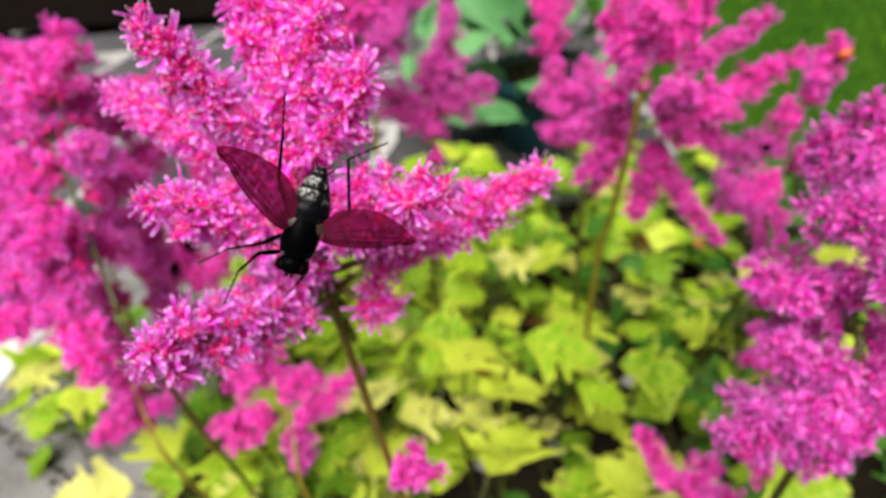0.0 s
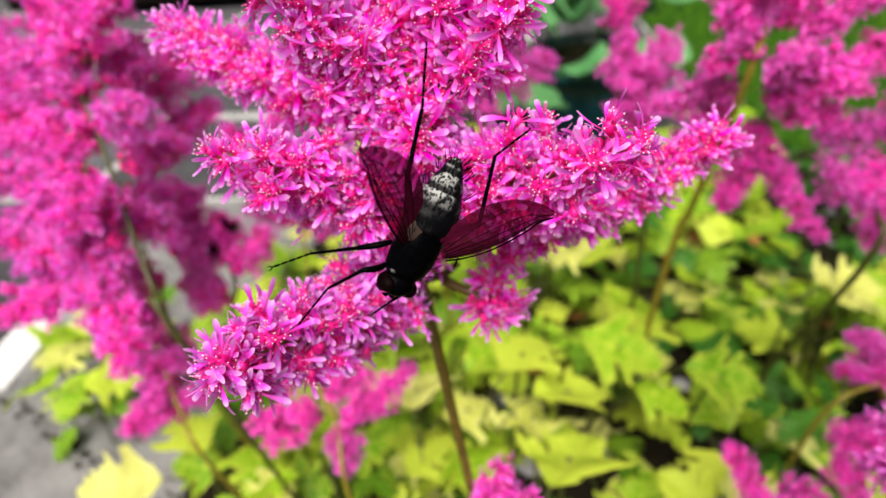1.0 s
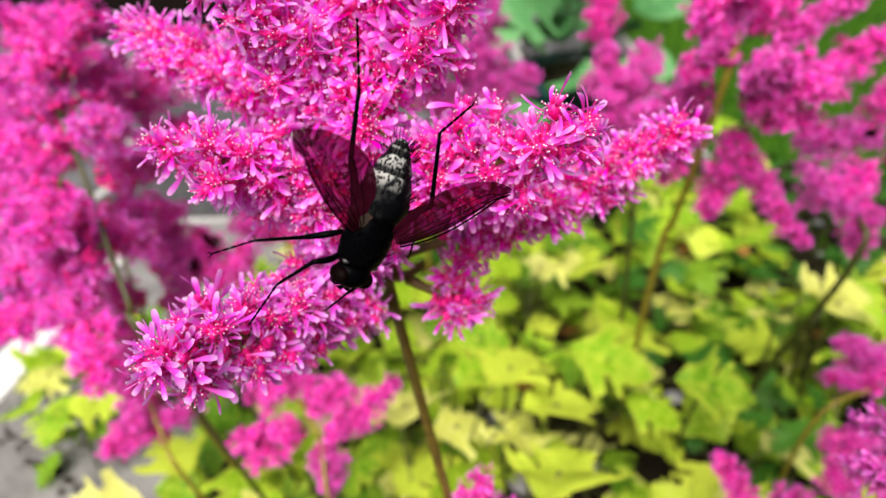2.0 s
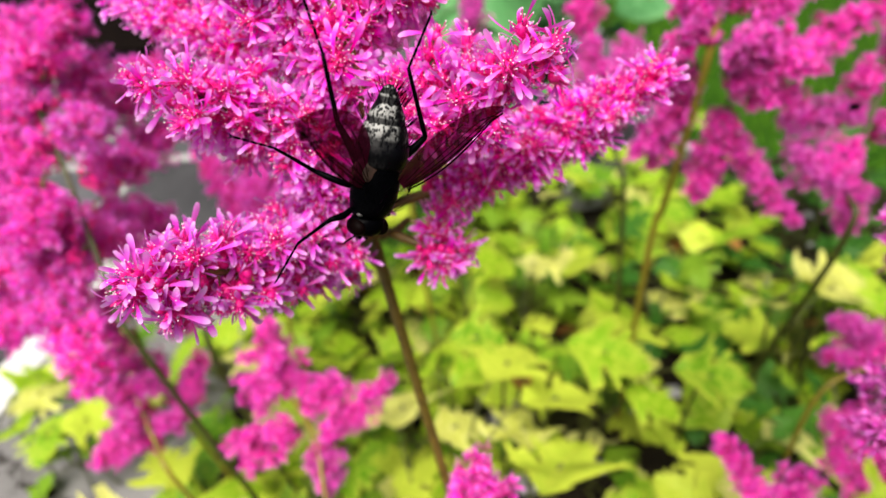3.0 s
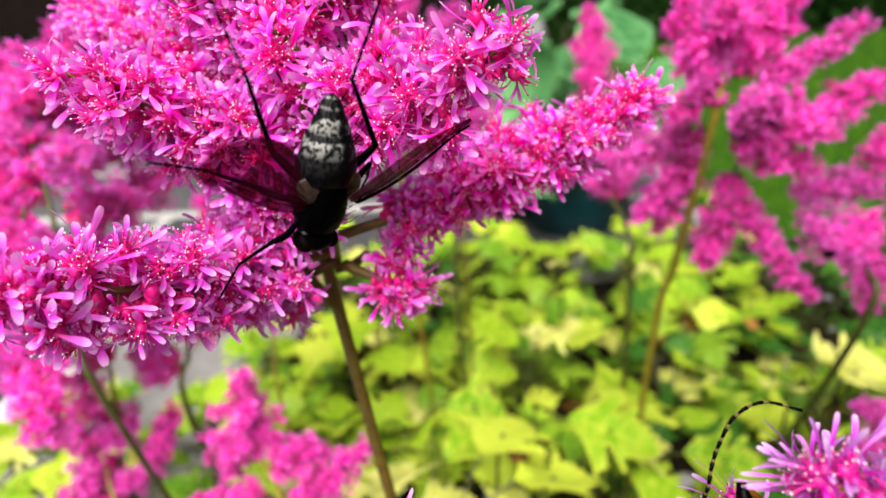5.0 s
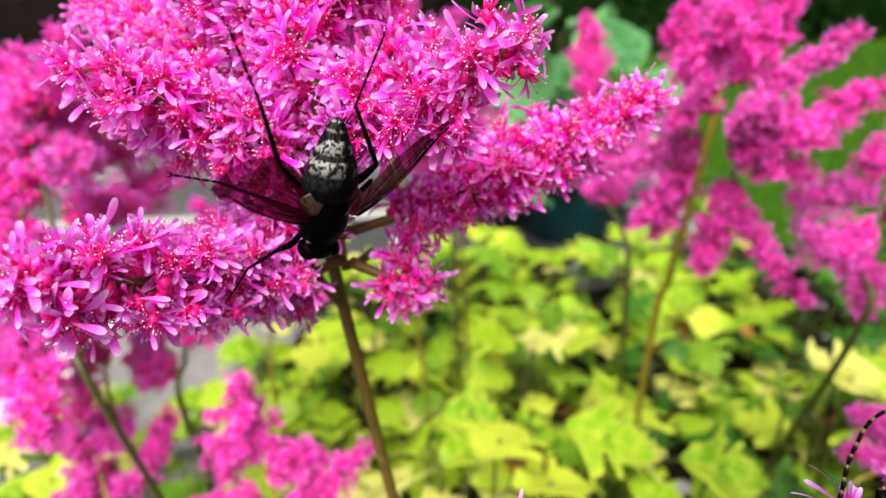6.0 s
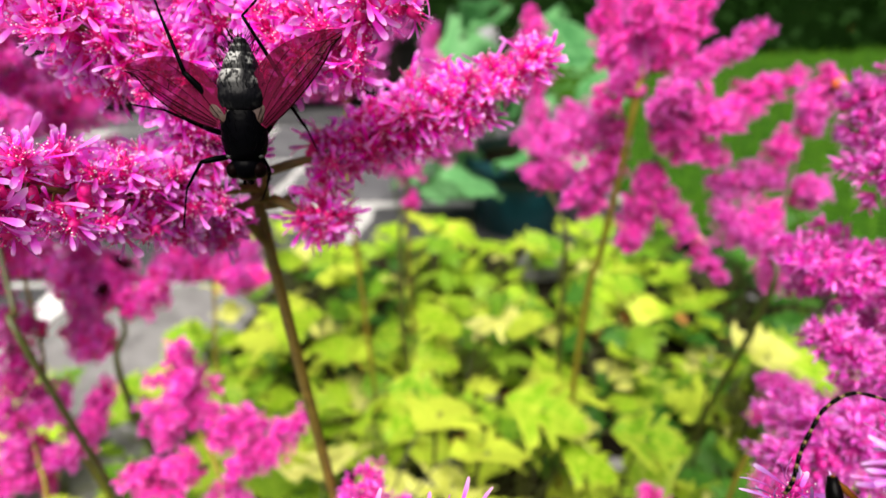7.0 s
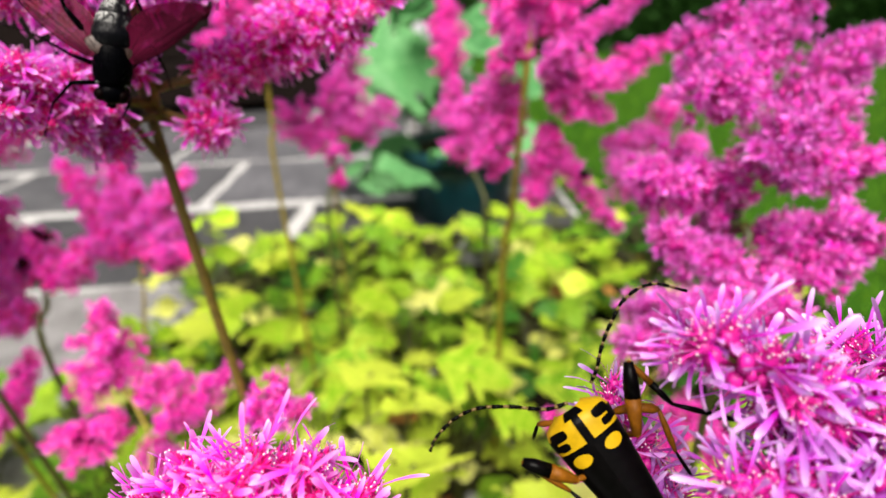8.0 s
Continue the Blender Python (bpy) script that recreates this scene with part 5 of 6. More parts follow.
def make_fly():
    fly = new("fly")
    tagged(fly, "black bristly fly with silver-banded abdomen feeding on pink astilbe", "fly")
    r = random.Random(5)
    mm = 0.001
    b = Builder()
    body_of(b, [(y * mm, 1.02 * w * mm, 1.10 * h * mm, z * mm) for y, w, h, z in ((-0.7, 1.85, 1.3, 0.1), (-0.3, 2.15, 1.6, 0.15), (0.4, 2.3, 1.8, 0.15), (1.6, 2.35, 1.95, 0.1), (3.0, 2.4, 1.95, 0), (4.3, 2.15, 1.75, -0.15), (5.0, 1.75, 1.4, -0.25), (5.3, 1.2, 1.0, -0.3))])
    thorax = part("thorax", b, [FLY_BLACK], fly, "black thorax with grey dusting")
    b = Builder()
    hairs(b, [((1.02 * x * mm, y * mm, 2.02 * mm * math.sqrt(max(0.05, 1 - (x / 2.4) ** 2))), (x * 0.3, -0.5, 1)) for x in (-1.8, -1.1, -0.5, 0.5, 1.1, 1.8) for y in (0.4, 1.3, 2.2, 3.2, 4.1)], 0.0014, 0.00005, r)
    hairs(b, [((sx * 2.2 * mm, y * mm, 0.3 * mm), (sx, -0.2, 0.3)) for sx in (-1, 1) for y in (0.2, 1.0, 2.8, 3.6, 4.2)], 0.0012, 0.00004, r)
    part("bristles", b, [FLY_BLACK], thorax)
    b = Builder()
    body_of(b, [(y * mm, 1.16 * w * mm, 1.15 * h * mm, z * mm) for y, w, h, z in ((0.2, 1.85, 1.5, 0.1), (-0.4, 2.26, 1.79, 0.2), (-1.3, 2.4, 1.96, 0.25), (-2.2, 2.36, 1.95, 0.25), (-2.32, 2.23, 1.86, 0.25), (-3.2, 2.1, 1.79, 0.25), (-4.1, 1.83, 1.57, 0.2), (-4.23, 1.71, 1.48, 0.2), (-5.1, 1.53, 1.32, 0.15), (-5.9, 1.2, 1.04, 0.1), (-6.03, 1.11, 0.97, 0.1), (-6.9, 0.83, 0.72, 0.0), (-7.5, 0.5, 0.47, -0.1), (-7.75, 0.22, 0.18, -0.1))], 0, 26)
    abdomen = part("abdomen", b, [FLY_BANDED], fly, "silver and black banded abdomen")
    b = Builder()
    ring = lambda y, w, h, n: [((1.05 * w * math.cos(a) * mm, y * mm, (0.15 + 1.14 * h * math.sin(a)) * mm), (math.cos(a), -0.9, math.sin(a))) for a in (math.pi * (-0.15 + 1.3 * i / n) for i in range(n + 1))]
    for y, w, h, n in ((-2.3, 2.5, 1.9, 14), (-4.2, 2.15, 1.7, 16), (-6.0, 1.55, 1.2, 16), (-6.9, 1.0, 0.8, 14), (-7.4, 0.7, 0.6, 10)):
        hairs(b, ring(y, w, h, n), 0.0014, 0.00005, r)
    for i in range(110):
        y, a = r.uniform(-7.0, -1.0), r.uniform(-0.3, 3.4)
        w = 2.5 * math.sqrt(max(0.1, 1 - ((y + 2.2) / 5.8) ** 2))
        hairs(b, [((w * math.cos(a) * mm, y * mm, (0.2 + 0.80 * w * math.sin(a)) * mm), (math.cos(a), -1.2, math.sin(a)))], 0.0006, 0.00003, r)
    part("bristles", b, [FLY_BLACK], abdomen)
    b = Builder()
    body_of(b, [(y * mm, 0.98 * w * mm, 1.08 * h * mm, z * mm) for y, w, h, z in ((4.9, 1.3, 1.1, -0.3), (5.3, 1.75, 1.4, -0.3), (5.9, 1.9, 1.6, -0.35), (6.5, 1.75, 1.5, -0.45), (7.0, 1.2, 1.2, -0.6), (7.3, 0.6, 0.8, -0.8))])
    head = part("head", b, [FLY_BLACK], fly)
    for s in (-1, 1):
        b = Builder()
        b.ball((s * 1.3 * mm, 6.15 * mm, -0.2 * mm), (0.85 * mm, 0.95 * mm, 1.35 * mm), 0, 10, 14)
        part("eye", b, [FLY_EYE], head, "dark red compound eye")
        b = Builder()
        b.tube([(s * 0.3 * mm, 7.1 * mm, -0.4 * mm), (s * 0.4 * mm, 7.6 * mm, -0.7 * mm), (s * 0.4 * mm, 7.7 * mm, -1.4 * mm)], [0.00016, 0.00022, 0.0001], 0, 6)
        part("antenna", b, [FLY_BLACK], head)
        b = Builder()
        b.ball((s * 1.55 * mm, 4.7 * mm, 0.55 * mm), (0.42 * mm, 0.25 * mm, 0.36 * mm), 0, 6, 8)
        part("shoulder_patch", b, [FLY_SILVER], thorax, "silver dusted shoulder")
        b = Builder()
        b.ball((0, 0, 0), (1.35 * mm, 1.25 * mm, 0.18 * mm), 0, 6, 12)
        scale = part("wing_scale", b, [FLY_SCALE], fly, "pale brown wing scale")
        scale.matrix_basis = pose(s * 2.15 * mm, 0.1 * mm, 1.3 * mm, 8, s * 16, s * 20)
    b = Builder()
    body_of(b, [(y * mm, 1.16 * w * mm, 1.15 * h * mm, z * mm) for y, w, h, z in ((-0.75, 0.3, 0.2, 1.1), (-0.55, 0.9, 0.35, 1.25), (0.0, 1.2, 0.4, 1.45), (0.5, 1.2, 0.3, 1.6))])
    part("scutellum", b, [FLY_DUST], fly, "grey dusted shield behind the thorax")
    b = Builder()
    b.tube([(0, 7.1 * mm, -1.6 * mm), (0, 7.6 * mm, -2.6 * mm), (0, 7.5 * mm, -3.4 * mm)], [0.0004, 0.0003, 0.00035], 0, 7)
    part("proboscis", b, [FLY_BLACK], fly)
    wings = {}
    for side, name in ((1, "right"), (-1, "left")):
        blade, veins = wing_mesh(side)
        w = part("wing", blade, [FLY_WING], fly, "smoky transparent wing with dark veins")
        for vein in veins:
            part("vein", vein, [VEIN], w)
        wings[side] = w
    legs = {}
    for name, (hip, knee, ankle, foot, other) in LEGS.items():
        h = Vector(hip)
        ob = part("leg", leg_mesh((Vector(knee) - h) * mm, (Vector(ankle) - h) * mm, (Vector(foot) - h) * mm, 0.00036 if "hind" in name else 0.00030), [FLY_BLACK], fly)
        legs[name] = ob
    return fly, wings, legs


FLY, FLY_WINGS, FLY_LEGS = make_fly()


def wing_pose(side, sweep, lift, twist):
    sw, el = radians(45 + sweep), radians(8 + lift)
    x = Vector((side * math.cos(sw) * math.cos(el), -math.sin(sw) * math.cos(el), math.sin(el)))
    z = Vector((0, 0, 1))
    z = (z - x * z.dot(x)).normalized()
    y = z.cross(x)
    m = Matrix((x, y, z)).transposed().to_4x4()
    m = m @ Matrix.Rotation(radians(twist), 4, "X")
    m.translation = (side * 0.0024, 0.0018, 0.0014)
    return m


def leg_pose(name, early):
    hip, knee, ankle, foot, other = (Vector(p) * 0.001 for p in LEGS[name])
    m = (foot - hip).rotation_difference(other - hip).to_matrix().to_4x4() if early else Matrix.Identity(4)
    m.translation = hip
    return m


# ---- the beetle ----
YELLOW = plain("yellow_wing_case", (0.38, 0.235, 0.003), 0.4, 0.25, 900)
BEETLE_BLACK = plain("black_beetle_cuticle", (0.0015, 0.0013, 0.0013), 0.3, 0.6, 1500)
BEETLE_BLACK.node_tree.nodes["Principled BSDF"].inputs["Specular IOR Level"].default_value = 0.05
AMBER = plain("amber_leg", (0.17, 0.058, 0.002), 0.5, 0.5, 1200)
for m in (YELLOW, AMBER):
    m.node_tree.nodes["Principled BSDF"].inputs["Specular IOR Level"].default_value = 0.12
ANT_PALE = plain("pale_antenna_ring", (0.11, 0.07, 0.012), 0.5)


def beetle_frame():
    f = Vector((-0.0053, 0.0054, 0.0067)).normalized()
    u = (Vector((0.0267, -0.0518, 0.3261)) - Vector((0.0415, -0.0145, 0.2900))).normalized()
    u = (u - f * u.dot(f)).normalized()
    m = Matrix((f.cross(u), f, u)).transposed().to_4x4()
    m.translation = Vector((0.0400, -0.0136, 0.2900))
    return m


def make_beetle():
    beetle = new("longhorn_beetle")
    frame_m = beetle_frame()
    beetle.matrix_basis = frame_m
    tagged(beetle, "yellow and black longhorn beetle with ringed antennae on astilbe", "beetle")
    mm, inv = 0.001, frame_m.inverted()
    half = lambda t: 3.45 * (1 - 0.10 * math.sin(math.pi * t) - 0.48 * t ** 2.2) * (1 if t > 0.15 else 0.42 + 0.58 * math.sqrt(1 - (1 - t / 0.15) ** 2))

    def skin(t, q, lift=0.0):
        """A place on the wing cases: t from shoulder to tip, q across from the seam, -1 to 1."""
        w, a = half(t), q * math.pi * 0.5
        return Vector(((w + lift) * math.sin(a), 2.6 - 12.2 * t, -0.9 + (2.2 - 0.7 * t + lift) * math.cos(a) - 1.1 * (1 - min(1, t / 0.10)) ** 2)) * mm

    for s in (-1, 1):
        b = Builder()
        n, k = 18, 9
        v = [skin(i / n, s * (0.012 + 0.988 * j / k)) for i in range(n + 1) for j in range(k + 1)]
        f = [(i * (k + 1) + j, i * (k + 1) + j + 1, (i + 1) * (k + 1) + j + 1, (i + 1) * (k + 1) + j) for i in range(n) for j in range(k)]
        if s > 0:
            f = [q[::-1] for q in f]
        b.add(v, f)
        case = part("wing_case", b, [YELLOW], beetle, "yellow wing case with black marks")
        # black marks, raised a hair above the yellow
        for t0, t1, q0, q1 in ((0.0, 0.28, 0.0, 0.08), (0.0, 0.05, 0.0, 0.22), (0.075, 0.150, 0.28, 0.74), (0.12, 0.215, 0.60, 1.0), (0.165, 0.225, 0.36, 0.66), (0.245, 1.0, 0.0, 1.0)):
            m = Builder()
            a, c = 8, 6
            pts = []
            for i in range(a + 1):
                for j in range(c + 1):
                    x, y = 2 * i / a - 1, 2 * j / c - 1
                    # squared to a rounded shape
                    rx, ry = x * math.sqrt(1 - 0.32 * y * y), y * math.sqrt(1 - 0.32 * x * x)
                    if q0 == 0.0 or q1 == 1.0:
                        rx, ry = x, y
                    pts.append(skin((t0 + t1) / 2 + rx * (t1 - t0) / 2, s * min(1.0, max(0.0, (q0 + q1) / 2 + ry * (q1 - q0) / 2)), 0.035))
            fs = [(i * (c + 1) + j, i * (c + 1) + j + 1, (i + 1) * (c + 1) + j + 1, (i + 1) * (c + 1) + j) for i in range(a) for j in range(c)]
            m.add(pts, fs if s < 0 else [q[::-1] for q in fs])
            part("marking", m, [BEETLE_BLACK], case)
        m = Builder()
        ring = [skin(0.335 + 0.048 * q * math.cos(k * math.pi / 8), s * (0.37 + 0.22 * q * math.sin(k * math.pi / 8)), 0.075) for q in (1.0, 0.5) for k in range(16)]
        ring.append(skin(0.335, s * 0.37, 0.075))
        fs = [(k, (k + 1) % 16, 16 + (k + 1) % 16, 16 + k) for k in range(16)] + [(16 + k, 16 + (k + 1) % 16, 32) for k in range(16)]
        m.add(ring, fs)
        part("spot", m, [YELLOW], case, "round yellow spot")
    b = Builder()
    body_of(b, [(y * mm, w * mm, h * mm, z * mm) for y, w, h, z in ((-9.2, 0.5, 0.4, -1.0), (-6, 1.6, 0.8, -1.1), (-2, 2.3, 1.1, -1.2), (1.2, 2.3, 1.2, -1.4), (2.2, 1.4, 0.9, -1.6))])
    part("underside", b, [BEETLE_BLACK], beetle)
    b = Builder()
    body_of(b, [(y * mm, w * mm, h * mm, z * mm) for y, w, h, z in ((-0.6, 1.5, 0.7, -2.2), (-0.3, 1.5, 0.9, -2.9), (-0.2, 1.2, 0.9, -3.6), (-0.1, 0.9, 0.8, -4.2))])
    part("thorax", b, [BEETLE_BLACK], beetle)
    b = Builder()
    body_of(b, [(y * mm, w * mm, h * mm, z * mm) for y, w, h, z in ((-0.2, 0.7, 0.8, -4.2), (0.0, 0.9, 0.9, -4.8), (0.2, 0.8, 0.9, -5.4), (0.4, 0.5, 0.6, -6.0))])
    part("head", b, [BEETLE_BLACK], beetle)
    for line in (((0.0385, -0.0122, 0.2925), (0.0365, -0.0125, 0.2922), (0.0332, -0.0123, 0.2926), (0.0303, -0.0122, 0.2925), (0.0281, -0.0125, 0.2916), (0.0266, -0.0131, 0.2903), (0.0260, -0.0135, 0.2892)),
                 ((0.0408, -0.0112, 0.2938), (0.0412, -0.0112, 0.2952), (0.0418, -0.0104, 0.2972), (0.0426, -0.0098, 0.2990), (0.0440, -0.0090, 0.3010), (0.0465, -0.0084, 0.3020), (0.0496, -0.0088, 0.3013))):
        b = Builder()
        pts = bend([inv @ Vector(p) for p in line], 6)
        per = 3
        for i in range(0, len(pts) - 1, per):
            seg = pts[i:i + per + 1]
            if len(seg) > 1:
                thin_k = 1 - 0.3 * i / len(pts)
                c = 1
                b.tube(seg[:c + 1], [0.00017 * thin_k] * (c + 1), 0, 6)
                b.tube(seg[c:], [0.00017 * thin_k + 0.00006 * j / max(1, len(seg) - c - 1) for j in range(len(seg) - c)], 1, 6)
        part("antenna", b, [ANT_PALE, BEETLE_BLACK], beetle, "antenna ringed black and yellow")

    def leg(points, colours, thick):
        b = Builder()
        pts = [inv @ Vector(p) for p in points]
        for i, (c, w) in enumerate(zip(colours, thick)):
            p, q = pts[i], pts[i + 1]
            mid = p.lerp(q, 0.5)
            if isinstance(c, tuple):
                b.tube([p, p.lerp(q, 0.3), mid], [w * 0.6, w, w * 1.1], c[0], 8)
                b.tube([mid, p.lerp(q, 0.8), q], [w * 1.1, w, w * 0.6], c[1], 8)
            else:
                b.tube([p, p.lerp(q, 0.3), p.lerp(q, 0.75), q], [w * 0.6, w, w * 1.05, w * 0.6], c, 8)
            if i:
                b.ball(p, (w * 0.5,) * 3, c if isinstance(c, int) else c[0], 5, 6)
        part("leg", b, [AMBER, BEETLE_BLACK], beetle, "amber leg with black joints")

    leg(((0.0440, -0.0128, 0.2890), (0.0440, -0.0148, 0.2908), (0.0437, -0.0120, 0.2964), (0.0473, -0.0137, 0.2929), (0.0531, -0.0146, 0.2913), (0.0600, -0.0149, 0.2910)), (0, (0, 1), (0, 1), 1, 1), (0.00026, 0.00068, 0.00030, 0.00026, 0.00020))
    leg(((0.0402, -0.0150, 0.2868), (0.0386, -0.0160, 0.2872), (0.0340, -0.0151, 0.2888), (0.0380, -0.0163, 0.2863), (0.0413, -0.0177, 0.2835)), (0, (0, 1), 0, 1), (0.00026, 0.00064, 0.00028, 0.00022))
    leg(((0.0430, -0.0115, 0.2905), (0.0446, -0.0120, 0.2914), (0.0469, -0.0122, 0.2911), (0.0482, -0.0139, 0.2876), (0.0496, -0.0149, 0.2854)), (0, 0, 0, 1), (0.0004, 0.00045, 0.0003, 0.00018))
    leg(((0.0392, -0.0120, 0.2895), (0.0378, -0.0118, 0.2900), (0.0362, -0.0108, 0.2890), (0.0360, -0.0100, 0.2865)), (0, 0, 1), (0.0004, 0.0003, 0.00018))
    return beetle


BEETLE = make_beetle()


def small_fly(label, x, y, z, size, rz):
    """A far small insect on a plume: body, head and two wings."""
    top = new("small_fly")
    top.matrix_basis = pose(x, y, z, 20, 10, rz)
    tagged(top, label, "fly")
    b = Builder()
    body_of(b, [(yy * size, w * size, w * 0.8 * size, 0) for yy, w in ((-0.5, 0.03), (-0.35, 0.13), (-0.1, 0.17), (0.05, 0.12), (0.2, 0.16), (0.33, 0.1))], 0, 10)
    part("body", b, [FLY_BLACK], top)
    b = Builder()
    b.ball((0, 0.42 * size, 0), (0.12 * size, 0.09 * size, 0.1 * size), 0, 6, 8)
    part("head", b, [FLY_BLACK], top)
    for s in (-1, 1):
        b = Builder()
        b.ball((s * 0.2 * size, -0.2 * size, 0.1 * size), (0.11 * size, 0.36 * size, 0.012 * size), 0, 6, 10)
        part("wing", b, [FLY_WING], top)
    return top


small_fly("small dark fly resting on a pink astilbe plume", -0.1401, 0.1658, 0.2325, 0.0090, 20)
small_fly("small dark fly resting on a pink astilbe plume", -0.1291, 0.1659, 0.2439, 0.0110, 60)
SMALL_FLY = small_fly("small dark fly crawling over a pale pink astilbe plume", 0.1217, 0.178, 0.2751, 0.0115, 150)

ORANGE = plain("orange_red_wing_case", (0.55, 0.09, 0.01), 0.35, 0.3, 1500)


def ladybird(x, y, z, size):
    top = new("ladybird")
    top.matrix_basis = pose(x, y, z, -35, 30, 70)
    tagged(top, "small orange-red ladybird on the tip of a pink plume", "beetle")
    for s in (-1, 1):
        b = Builder()
        b.ball((s * 0.17 * size, 0, 0.1 * size), (0.24 * size, 0.45 * size, 0.30 * size), 0, 8, 12)
        part("wing_case", b, [ORANGE], top, "orange-red domed wing case")
    b = Builder()
    b.ball((0, 0.44 * size, 0.05 * size), (0.24 * size, 0.16 * size, 0.18 * size), 0, 6, 10)
    part("thorax", b, [BEETLE_BLACK], top)
    b = Builder()
    b.ball((0, 0.60 * size, 0.02 * size), (0.13 * size, 0.09 * size, 0.11 * size), 0, 6, 8)
    part("head", b, [BEETLE_BLACK], top)
    return top


ladybird(0.1635, 0.2175, 0.2975, 0.0070)

# ---- paving slabs and grass ----
def pave():
    r = random.Random(4)
    seed = 0
    rows = ((-0.62, 0.30), (-0.29, 0.28), (0.02, 0.27), (0.325, 0.255), (0.61, 0.265), (0.915, 0.26), (1.21, 0.33), (1.58, 0.36), (1.98, 0.4), (2.42, 0.5), (2.96, 0.5), (3.5, 0.55))
    shift = (-0.40, -0.52, -0.30, -0.485, -0.175, -0.365, -0.55, -0.30, -0.5, -0.2, -0.4, -0.3)
    for (y, d), s in zip(rows, shift):
        for direction in (1, -1):
            x = s + 0.010 if direction == 1 else s - 0.010
            while -3.1 < x < 0.22:
                w = r.uniform(0.36, 0.56)
                if direction == 1:
                    w = min(w, 0.262 - x)
                    if w < 0.08:
                        break
                left = x if direction == 1 else x - w
                seed += 1
                inside = (left > -0.25 and y < 0.5) or (left + w > -0.52 and left < -0.2 and y < 0.5)
                if not inside and left > -3.2:
                    ob = new("slab", slab_mesh(seed, w, d + 0.010))
                    ob.parent = pavement
                    ob.matrix_basis = pose(left, y, -0.008 + r.uniform(-0.001, 0.001), r.uniform(-0.4, 0.4), r.uniform(-0.3, 0.3), 0)
                x += direction * (w + 0.020)


pave()


def odd_slab(name, outline, z, mat, seed, thick=0.012):
    """A cut slab or band of the paving with an uneven outline."""
    r = random.Random(seed)
    edge = []
    for a, b in zip(outline, outline[1:] + outline[:1]):
        n = max(2, int(math.dist(a, b) / 0.04))
        for k in range(n):
            t = k / n
            edge.append((a[0] + (b[0] - a[0]) * t + r.uniform(-0.005, 0.005), a[1] + (b[1] - a[1]) * t + r.uniform(-0.005, 0.005)))
    m = len(edge)
    cx, cy = sum(q[0] for q in edge) / m, sum(q[1] for q in edge) / m
    v = [(x, y, z - thick) for x, y in edge] + [(cx + (x - cx) * 0.985, cy + (y - cy) * 0.985, z) for x, y in edge]
    f = [(k, (k + 1) % m, m + (k + 1) % m, m + k) for k in range(m)] + [tuple(range(m, 2 * m))]
    ob = new(name, mesh_of(name, v, f, [mat], smooth=False))
    ob.parent = pavement
    return ob


odd_slab("slab", [(-0.460, 0.262), (-0.245, 0.172), (-0.245, 0.598), (-0.486, 0.598)], 0.0045, SLAB_PALE, 61)
odd_slab("slab", [(-0.470, 0.285), (-0.660, 0.345), (-0.660, -0.280), (-0.245, -0.280), (-0.245, 0.185)], 0.0040, SLAB_PALE, 62)
odd_slab("slab", [(-0.512, 0.300), (-0.980, 0.300), (-0.980, 0.598), (-0.536, 0.598)], 0.0042, SLATE, 63)
odd_slab("mortar_band", [(-0.464, 0.262), (-0.488, 0.598), (-0.534, 0.598), (-0.508, 0.250)], 0.0060, MORTAR_WHITE, 64)


def soil_seam():
    """Dark crumbs of soil along an open joint."""
    r, b = random.Random(65), Builder()
    for i in range(170):
        t = r.random()
        x, y = -0.50 + 0.255 * t + r.gauss(0, 0.004), 0.270 - 0.106 * t + r.gauss(0, 0.0035)
        n = r.uniform(0.001, 0.0042)
        b.ball((x, y, 0.003), (n, n * r.uniform(0.6, 1.0), n * 0.6), 0, 4, 6, Matrix.Rotation(r.uniform(0, 6.28), 3, "Z"))
    tagged(new("soil_crumbs", b.mesh("soil_crumbs", [SOIL])), "dark soil crumbs in an open paving joint", "soil", kind="stuff")


soil_seam()


def lawn_grass():
    r = random.Random(8)
    v, f = [], []
    for i in range(34000):
        u = r.random()
        y = -0.3 + 3.4 * u ** 1.5
        x = 0.28 + r.random() * (1.0 + 0.9 * max(0.0, y))
        h, a = r.uniform(0.015, 0.035), r.uniform(0, 6.28)
        w = 0.0016
        dx, dy = math.cos(a) * w, math.sin(a) * w
        lx, ly = r.uniform(-0.6, 0.6) * h, r.uniform(-0.6, 0.6) * h
        o = len(v)
        v += [(x - dx, y - dy, 0), (x + dx, y + dy, 0), (x + lx, y + ly, h)]
        f.append((o, o + 1, o + 2))
    tagged(new("grass", mesh_of("grass", v, f, [GRASS])), "short green grass blades of the lawn", "grass", kind="stuff")


lawn_grass()

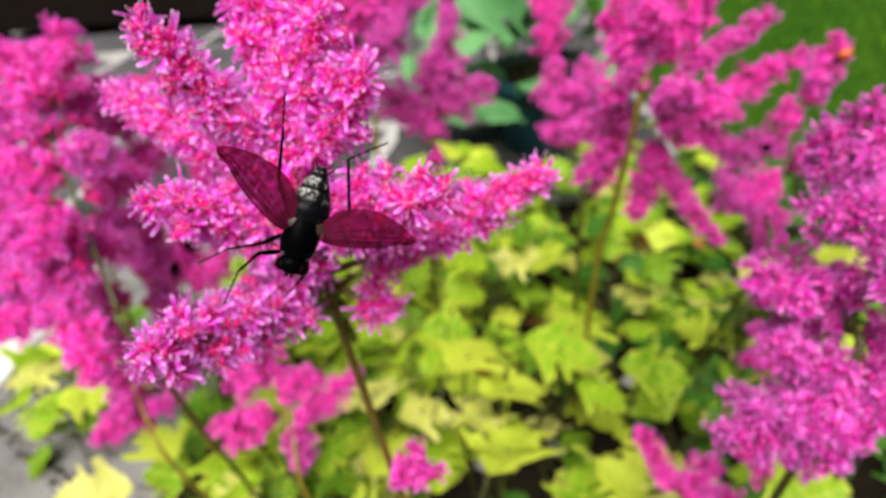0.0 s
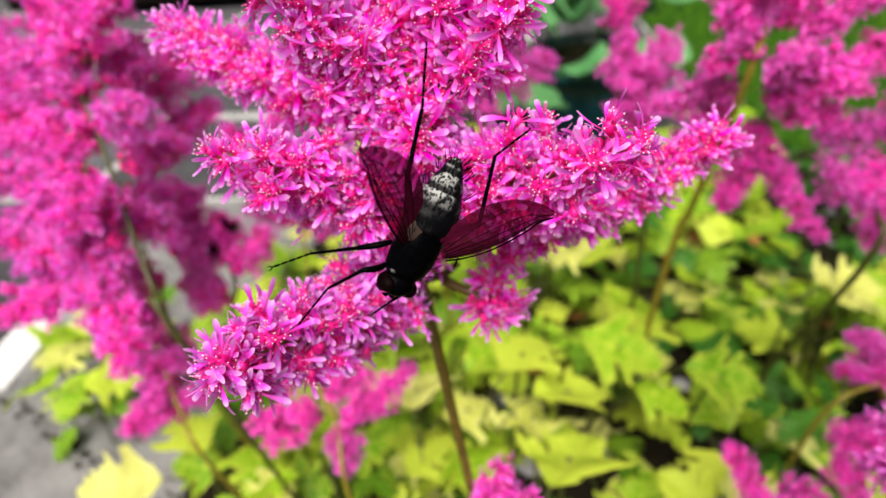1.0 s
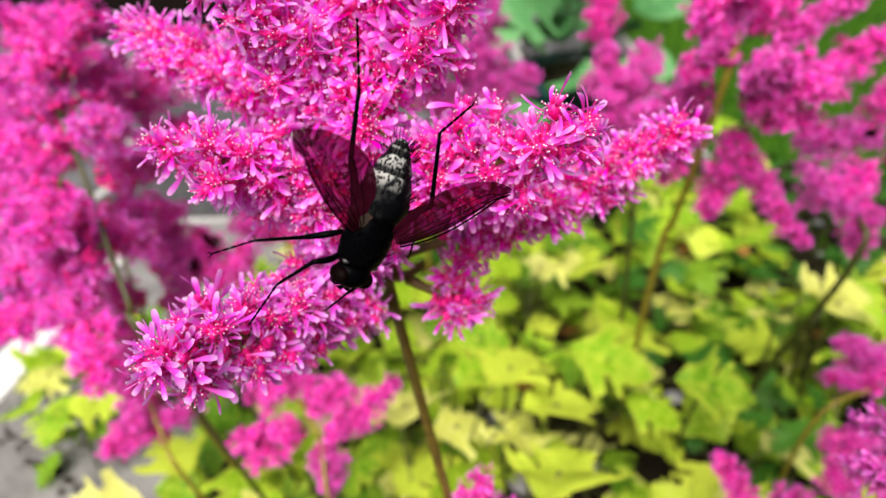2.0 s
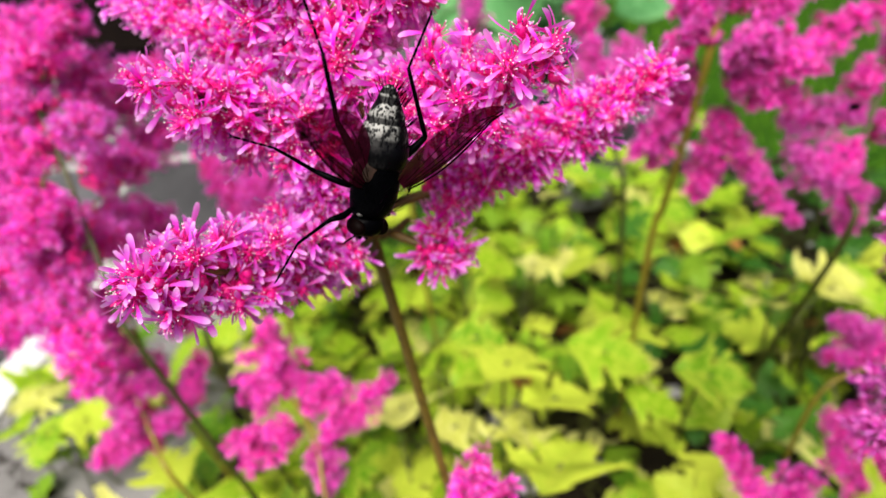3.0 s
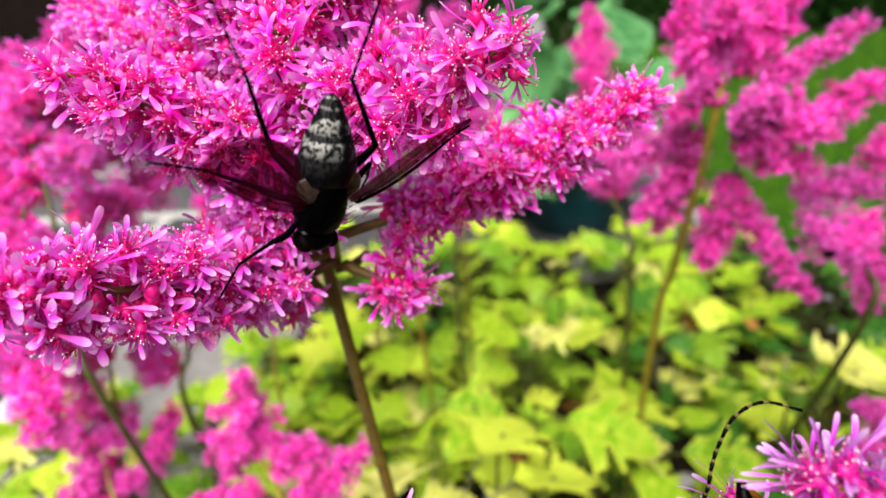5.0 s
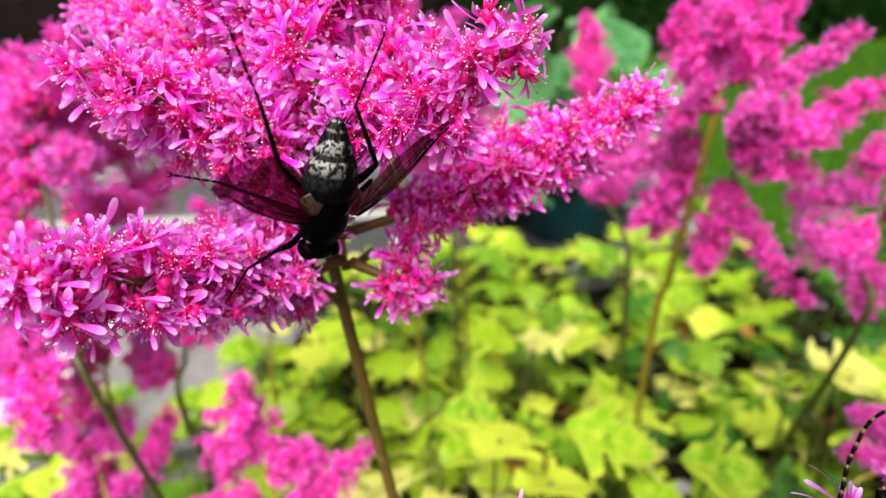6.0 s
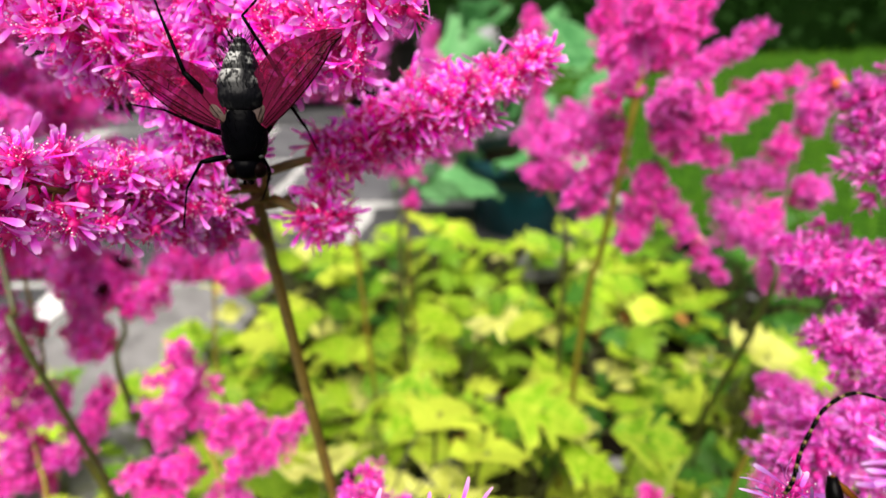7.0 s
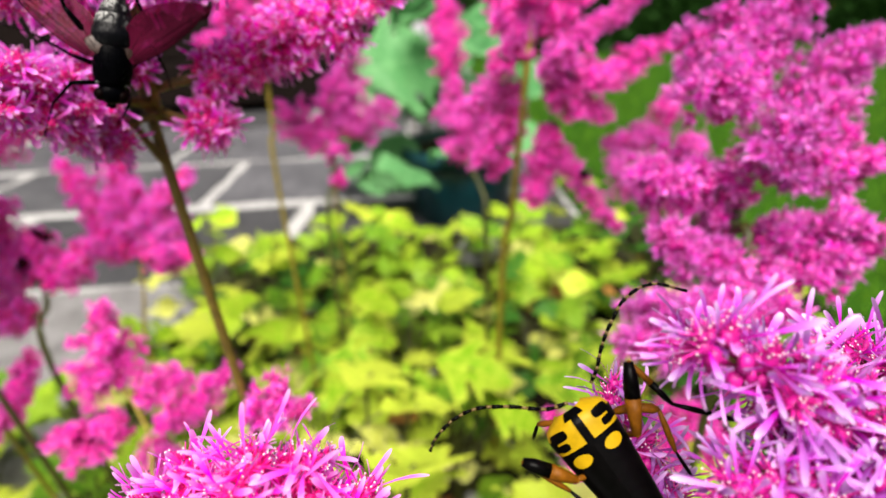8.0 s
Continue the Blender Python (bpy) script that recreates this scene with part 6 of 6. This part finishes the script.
# ---- what moves ----
SWAY_ROWS = [
    (0, 0.0050, 0.0507, 0.0, 0.34, -0.11, 1.00),
    (0.5, 0.0049, 0.0506, 0.0, 0.43, -0.09, 0.87),
    (1, 0.0051, 0.0508, 0.0, 0.43, -0.13, 1.12),
    (1.5, 0.0050, 0.0507, 0.0, 0.45, -0.13, 1.04),
    (3, 0.0032, 0.0495, 0.0, -0.17, 0.04, -1.02),
    (3.5, 0.0026, 0.0491, 0.0, -0.18, 0.17, -1.68),
    (4, 0.0026, 0.0491, 0.0, -0.25, 0.21, -1.74),
    (4.5, 0.0036, 0.0498, 0.0, -0.22, -0.01, -0.57),
    (5, 0.0045, 0.0504, 0.0, -0.04, -0.17, 0.45),
    (6.5, 0.0040, 0.0501, 0.0, -0.18, -0.07, -0.07),
    (7, 0.0035, 0.0497, 0.0, -0.10, -0.03, -0.73),
    (7.5, 0.0050, 0.0507, 0.0, -0.04, -0.17, 1.06),
    (8, 0.0043, 0.0502, 0.0, 0.03, -0.03, 0.24),
]
NOD_ROWS = [
    (0, -1.50, 2.00, 0.00),
    (3, -1.50, 1.00, 0.00),
    (4, -2.60, -3.00, -0.30),
    (4.5, -3.94, -3.34, -0.33),
    (4.6, -4.33, -3.37, -0.33),
    (4.8, -4.35, -3.71, -0.33),
    (4.9, -5.12, -3.90, -0.33),
    (5, -6.20, -3.56, -0.33),
    (5.1, -6.30, -3.05, -0.33),
    (5.2, -6.14, -2.81, -0.30),
    (6.5, -5.93, -1.09, 0.01),
    (7, -3.40, -0.40, 0.05),
    (7.3, -1.78, 0.38, 0.18),
    (7.5, -1.17, 0.80, 0.04),
    (7.7, -0.48, 0.46, 0.13),
    (8, 0.00, -0.00, 0.00),
]
FLY_ROWS = [
    (0, -0.00989, 0.02256, 0.34239, -59.8, -29.7, -168.4),
    (0.5, -0.01501, 0.02236, 0.33804, -68.9, -37.6, -162.3),
    (1, -0.01490, 0.02422, 0.33593, -79.5, -39.2, -149.5),
    (1.5, -0.01445, 0.02373, 0.33670, -80.0, -40.2, -146.6),
    (3, -0.01235, 0.02520, 0.33261, -89.5, -22.4, -137.7),
    (3.5, -0.01098, 0.02690, 0.33015, -100.3, -13.3, -136.1),
    (4, -0.01089, 0.02858, 0.32910, -103.9, -7.6, -134.4),
    (4.5, -0.01085, 0.02741, 0.32963, -109.2, -8.5, -132.9),
    (5, -0.01074, 0.02784, 0.32936, -106.1, -8.5, -131.4),
    (6.5, -0.01353, 0.03144, 0.32586, -106.9, -12.0, -138.5),
    (7, -0.01212, 0.02977, 0.32664, -74.9, -4.4, -168.0),
    (7.5, -0.01073, 0.02765, 0.32583, -82.4, -8.4, -157.9),
    (8, -0.01352, 0.02982, 0.32138, -79.4, -15.7, -156.8),
]
WING_ROWS = [
    (0, -10, 6, 0, -29, -5, -1),
    (0.5, -8, 5, 13, -10, 8, 10),
    (1, -12, 14, 18, -1, 1, 8),
    (1.5, -13, 12, 5, -1, 3, 18),
    (3, -13, 18, 16, 2, 5, 23),
    (3.5, -12, 13, 27, -2, 7, 25),
    (4, -12, 10, 32, -7, 0, 24),
    (4.5, -10, 11, 20, -4, 4, 25),
    (5, -12, 10, 32, -2, 8, 31),
    (6.5, -12, 11, 39, 15, -2, 18),
    (7, -12, -28, -9, 5, 0, -9),
    (7.5, -6, -24, 0, 0, 0, 0),
    (8, -8, -24, 0, 0, 0, 0),
]

SMALL_FLY_ROWS = [
    (0, 0.1217, 0.2751), (3, 0.1217, 0.2751), (3.5, 0.1211, 0.2677), (4, 0.1210, 0.2600), (4.5, 0.1175, 0.2545),
    (5, 0.1144, 0.2463), (6.5, 0.1017, 0.2404), (7.5, 0.0936, 0.2478), (8, 0.0960, 0.2539),
]


def motions():
    walk(front_flower, [(t, pose(*p)) for t, *p in SWAY_ROWS])
    nod = near_flower.matrix_basis.translation.copy()
    hold = near_flower.matrix_basis.inverted() @ BEETLE.matrix_basis
    rows = [(t, pose(nod.x, nod.y, nod.z, *a)) for t, *a in NOD_ROWS]
    walk(near_flower, rows)
    walk(BEETLE, [(t, m @ hold) for t, m in rows])
    walk(FLY, [(t, pose(*p)) for t, *p in FLY_ROWS])
    walk(SMALL_FLY, [(t, pose(x, 0.178, z, 20, 10, 150)) for t, x, z in SMALL_FLY_ROWS])
    for t_side, k in ((1, 0), (-1, 3)):
        walk(FLY_WINGS[t_side], [(t, wing_pose(t_side, a[k], a[k + 1], a[k + 2])) for t, *a in WING_ROWS])
    for name, ob in FLY_LEGS.items():
        walk(ob, [(0.0, leg_pose(name, True)), (1.8, leg_pose(name, True)), (2.7, leg_pose(name, False)), (8.0, leg_pose(name, False))])


motions()
